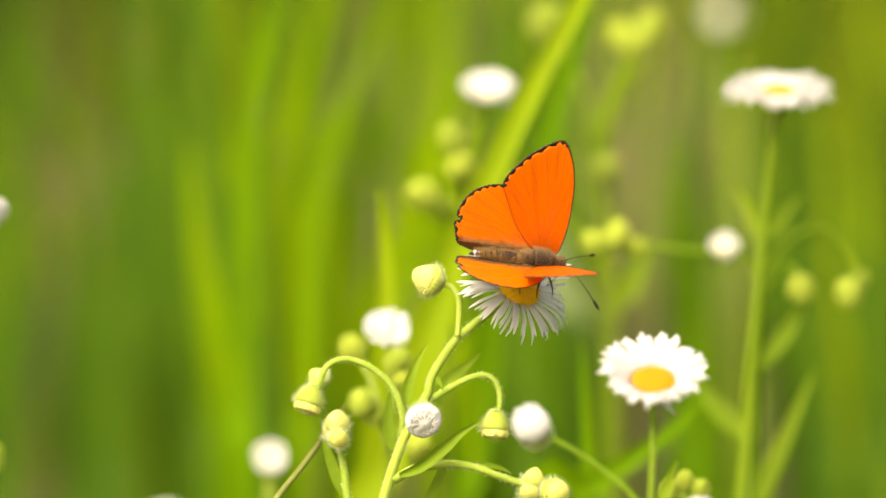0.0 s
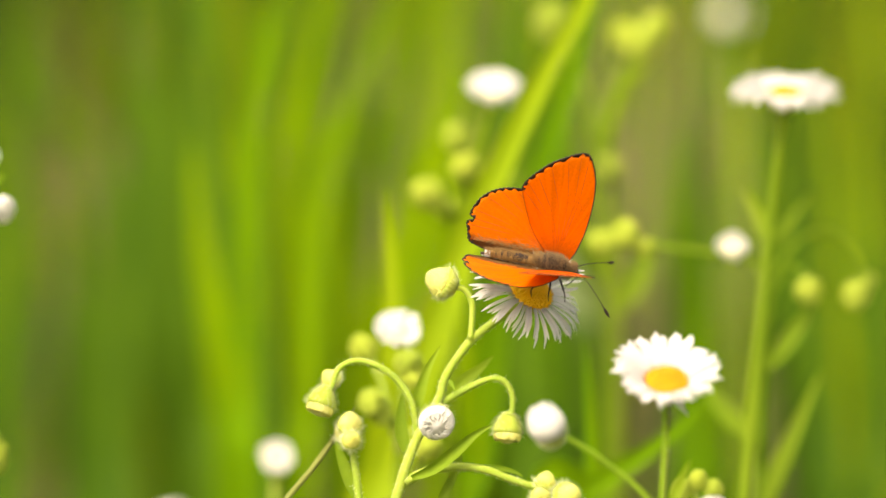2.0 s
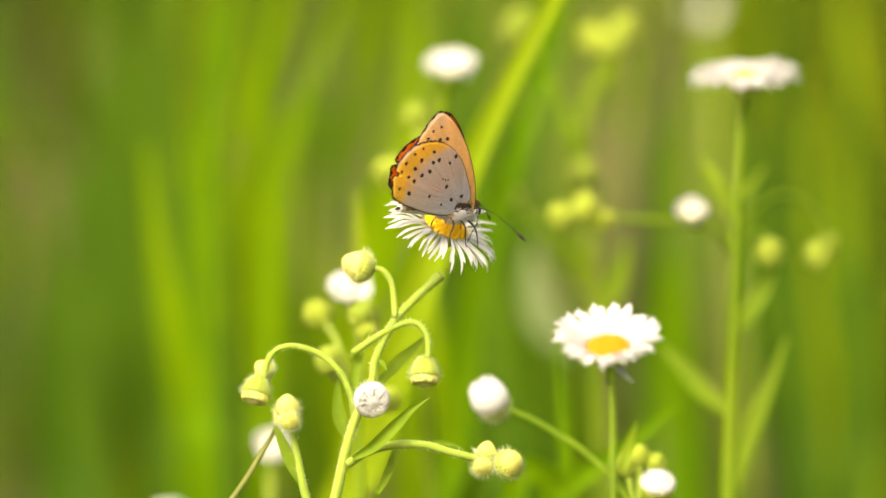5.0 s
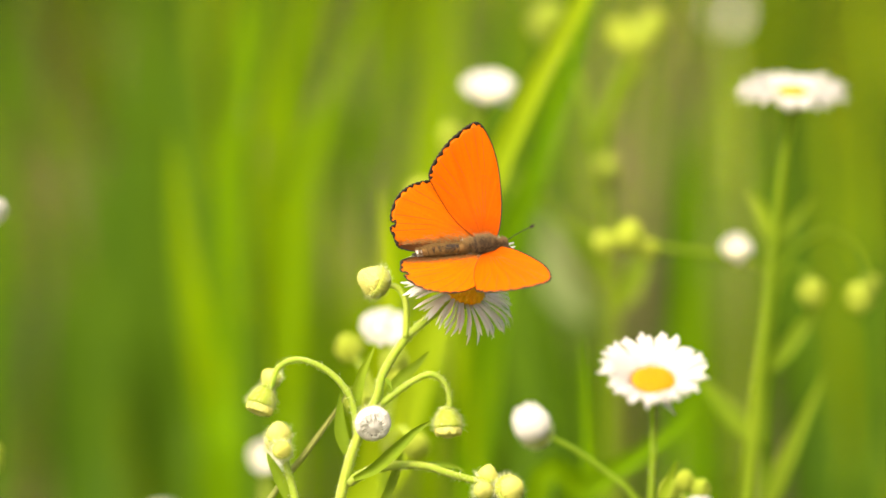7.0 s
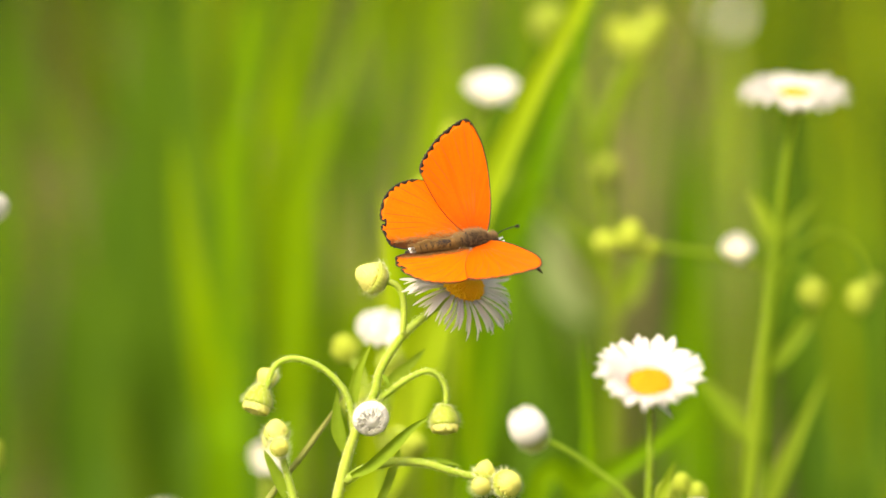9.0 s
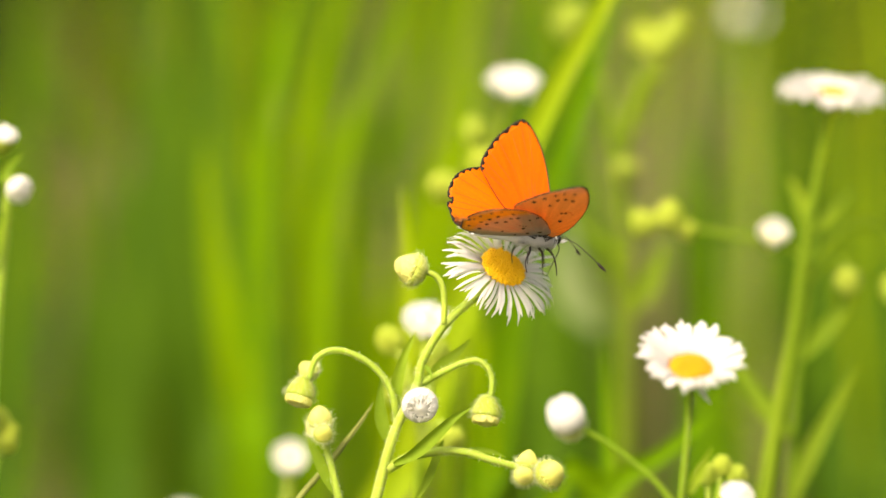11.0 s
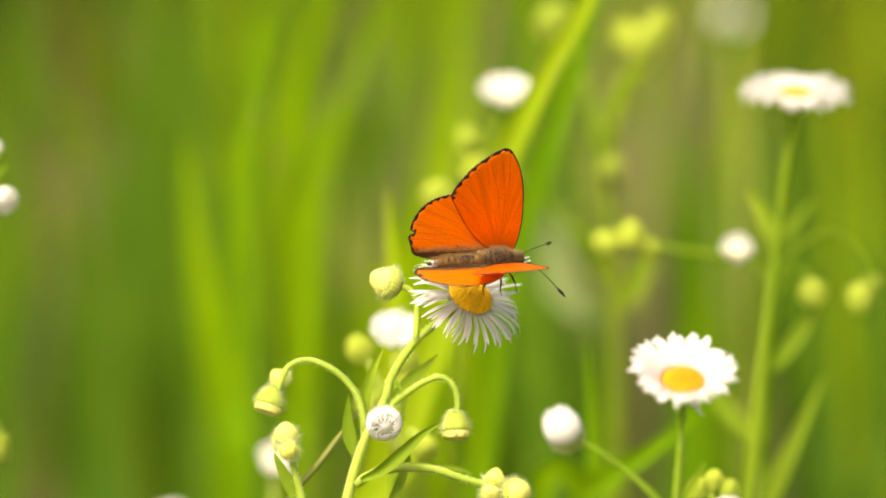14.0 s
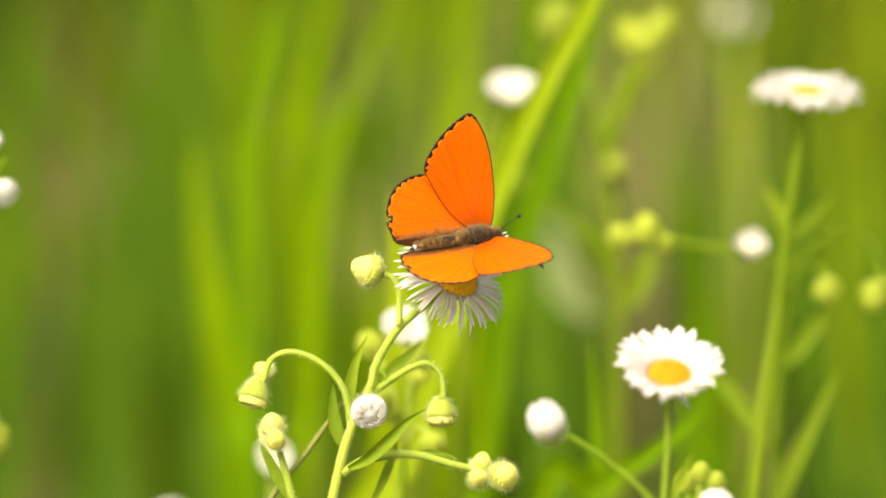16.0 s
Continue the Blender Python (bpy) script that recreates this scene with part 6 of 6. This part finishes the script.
    wing_rows = [(0, 42.1, 38.4, 45.2, 57.1, 3.8, -6.6, 11.9), (0.5, 33.1, 39.6, 36.6, 53.7, 0.9, -5.9, 8.7), (1, 27.0, 40.2, 29.8, 53.0, -0.6, -8.1, 7.0), (1.5, 29.1, 38.3, 32.7, 51.1, -1.4, -6.8, 6.6), (2, 33.2, 35.1, 37.1, 53.4, 1.3, -3.2, 7.7), (2.5, 27.7, 39.8, 32.2, 53.4, -0.9, -2.7, 5.3), (3, 34.1, 36.9, 38.7, 52.2, 0.0, -2.5, 7.7), (3.5, 56.5, 56.0, 58.4, 71.8, 0.4, -13.8, 16.5), (3.6, 59.9, 71.8, 62.2, 77.3, 5.3, 12.5, 9.0), (3.7, 40.9, 56.0, 43.0, 60.1, 6.9, 12.1, -0.0), (3.8, -3.4, -4.0, -2.5, -1.6, 28.2, 26.5, 0.1), (3.9, -3.4, -4.0, -2.5, -1.6, 28.2, 26.5, 0.1), (4, -3.4, -4.0, -2.5, -1.6, 28.2, 26.5, 0.1), (4.2, -3.4, -4.0, -2.5, -1.6, 28.2, 26.5, 0.1), (5.2, -3.4, -4.0, -2.5, -1.6, 28.2, 26.5, 0.1), (5.6, 40.0, 40.0, 42.0, 42.0, 2.0, 2.0, 0.0), (6.3, 52.3, 46.5, 54.7, 64.6, -0.6, -7.0, 14.5), (6.5, 49.0, 49.0, 51.9, 64.0, -1.1, -9.8, 16.3), (7, 57.0, 52.8, 59.4, 65.8, 1.5, -10.6, 15.6), (7.5, 61.5, 48.4, 64.0, 64.4, -2.6, -7.3, 14.8), (8, 58.0, 56.6, 61.0, 67.8, -2.4, -8.2, 8.3), (8.5, 53.6, 58.1, 56.8, 72.6, -3.9, -8.9, 13.9), (10.8, 58.1, 62.6, 60.0, 66.7, 3.3, 11.6, 4.8), (11, 31.5, 52.3, 34.7, 55.8, 6.9, 7.3, 0.0), (11.2, -3.7, -4.5, -1.8, -1.6, 17.9, 17.1, 0.0), (11.5, 11.0, 16.0, 4.8, 20.5, 6.7, 12.1, -0.2), (11.8, 36.8, 40.0, 40.8, 45.9, 2.4, 2.4, 0.0), (12, 50.2, 44.6, 53.8, 61.5, 10.8, 3.3, 4.1), (12.5, 43.4, 43.5, 47.6, 60.7, 8.9, -1.0, 10.3), (13, 40.1, 47.9, 43.0, 57.1, 4.3, 0.7, 6.5), (13.5, 41.5, 40.1, 45.4, 52.1, 12.6, 2.9, 5.2), (14, 25.6, 38.6, 28.9, 51.3, 5.3, -0.0, 4.1), (14.2, 23.5, 43.0, 25.6, 52.7, 4.3, -5.8, 3.9), (14.5, 30.0, 41.8, 35.9, 58.4, 5.4, -1.3, 6.2), (15, 45.4, 44.0, 48.9, 56.9, -1.1, -8.7, 13.1), (15.5, 49.8, 47.1, 53.3, 60.4, -3.2, -6.9, 9.8), (16, 50.5, 49.6, 56.1, 66.8, 0.6, -7.6, 14.6)]
    by_name = {"gl": gl_rows, "farM": farM_rows, "budT": budT_rows}
    moves = sway(MAIN, main_rows, at(-6.12, -29.08))
    for ob, root, tip, to in ((flower_stalk, STALK_ROOT, STALK_TIP, stalk_to), (left_stalk, LEFT_ROOT, LEFT_TIP, left_to), (right_stalk, RIGHT_ROOT, RIGHT_TIP, right_to),
                              (mid_stalk, MID_ROOT, MID_TIP, middle_to), (low_stalk, LOW_ROOT, LOW_TIP, low_to), (bottom_stalk, BOTTOM_ROOT, BOTTOM_TIP, bottom_to)):
        follow_part(ob, moves, swing(moves, root, tip, to))
    follow_part(HEAD, moves, [(t, Matrix.Translation((RIGHT * u + UP * v) / 1000) @ turn_about(HEAD_AT, roll * 0.5, p)) for (t, u, v, p), (_, _, _, roll) in zip(head_rows, main_rows)])
    sway(DRY, dry_rows, at(-17.02, -27.02, 5), 0.3)
    sway(BEHIND, flB_rows, at(-10.00, -14.70, 45))
    sway(LOWLEFT, flL_rows, at(-31.85, -38.93, 88), 0.5)
    sway(EDGE, edge_rows, at(-78.84, 6.85, 38), 0.5)
    sway(DAISY, daisy_rows, at(34.21, -20.20, -36))
    sway(LOW, [(t, u, v * 1.2, roll) for t, u, v, roll in daisy_rows], at(44.4, -46.0, 20), 0.2)
    sway(SIDE, budW_rows, at(14.33, -28.56, -40))
    sway(FAR, farR_rows, at(60.35, 29.56, 62), 0.7)
    sway(BRANCH, budR_rows, at(65.22, -7.42, 77))
    sway(MIDDLE, farM_rows, at(8.38, 29.23, 95), 0.6)
    sway(TOP, budT_rows, at(35.93, 38.34, 95), 0.5)
    sway(PALE, budT_rows, at(63.87, 52.29, 330), 0.5)
    for ob, which in LONG:
        base = ob.matrix_basis.translation.copy()
        rows = by_name[which]
        # a rooted blade leans by the push at 0.55 m height
        follow(ob, [(t, Matrix.Translation(base) @ Matrix.Rotation(u / 550, 4, AHEAD) @ Matrix.Translation(-base)) for t, u, v, roll in rows])
    view = Matrix((RIGHT, UP, -AHEAD)).transposed()
    keys = []
    for t, u, v, x, y in fly_rows:
        x = Vector(x).normalized()
        y = (Vector(y) - x * x.dot(Vector(y))).normalized()
        body = view @ Matrix((x, y, x.cross(y))).transposed()
        keys.append((t, Matrix.Translation(at(u, v, -5)) @ body.to_4x4()))
    walk(BUTTERFLY, keys)
    for i, ob in enumerate(WINGS):
        # the wings hinge on the flanks of the thorax; shut forewings slide back behind the hindwings, and the left pair laps within the right one
        way, fore = (-1 if i < 2 else 1), i % 2 == 0
        hinge = Matrix.Translation((0, -0.0011 * way, 0.0004))
        turns = [(t, (fl if i < 2 else fr) if fore else (hl if i < 2 else hr), back - (4 * lap if i < 2 else 0) if fore else -0.25 * max(0, back - 4) - (7 * lap if i < 2 else 0)) for t, fl, fr, hl, hr, bl, br, tw in wing_rows for lap in [max(0, 1 - abs(fl) / 12)] for back in [bl if i < 2 else br]]
        laps = [max(0, 1 - abs(row[1]) / 12) if i < 2 else 0.0 for row in wing_rows]
        twist = [row[7] if i == 2 else 0.0 for row in wing_rows]
        walk(ob, [(t, hinge @ Matrix.Translation((0.0009 * lap, 0, -0.0005 * lap)) @ Matrix.Rotation(radians(way * a), 4, "X") @ Matrix.Translation((0, 0, -0.0024 * max(0, min(1, (q - 8) / 24)))) @ Matrix.Rotation(radians(w), 4, "Z") @ Matrix.Rotation(radians(-q), 4, "Y")) for (t, a, q), w, lap in zip(turns, twist, laps)])


motions()
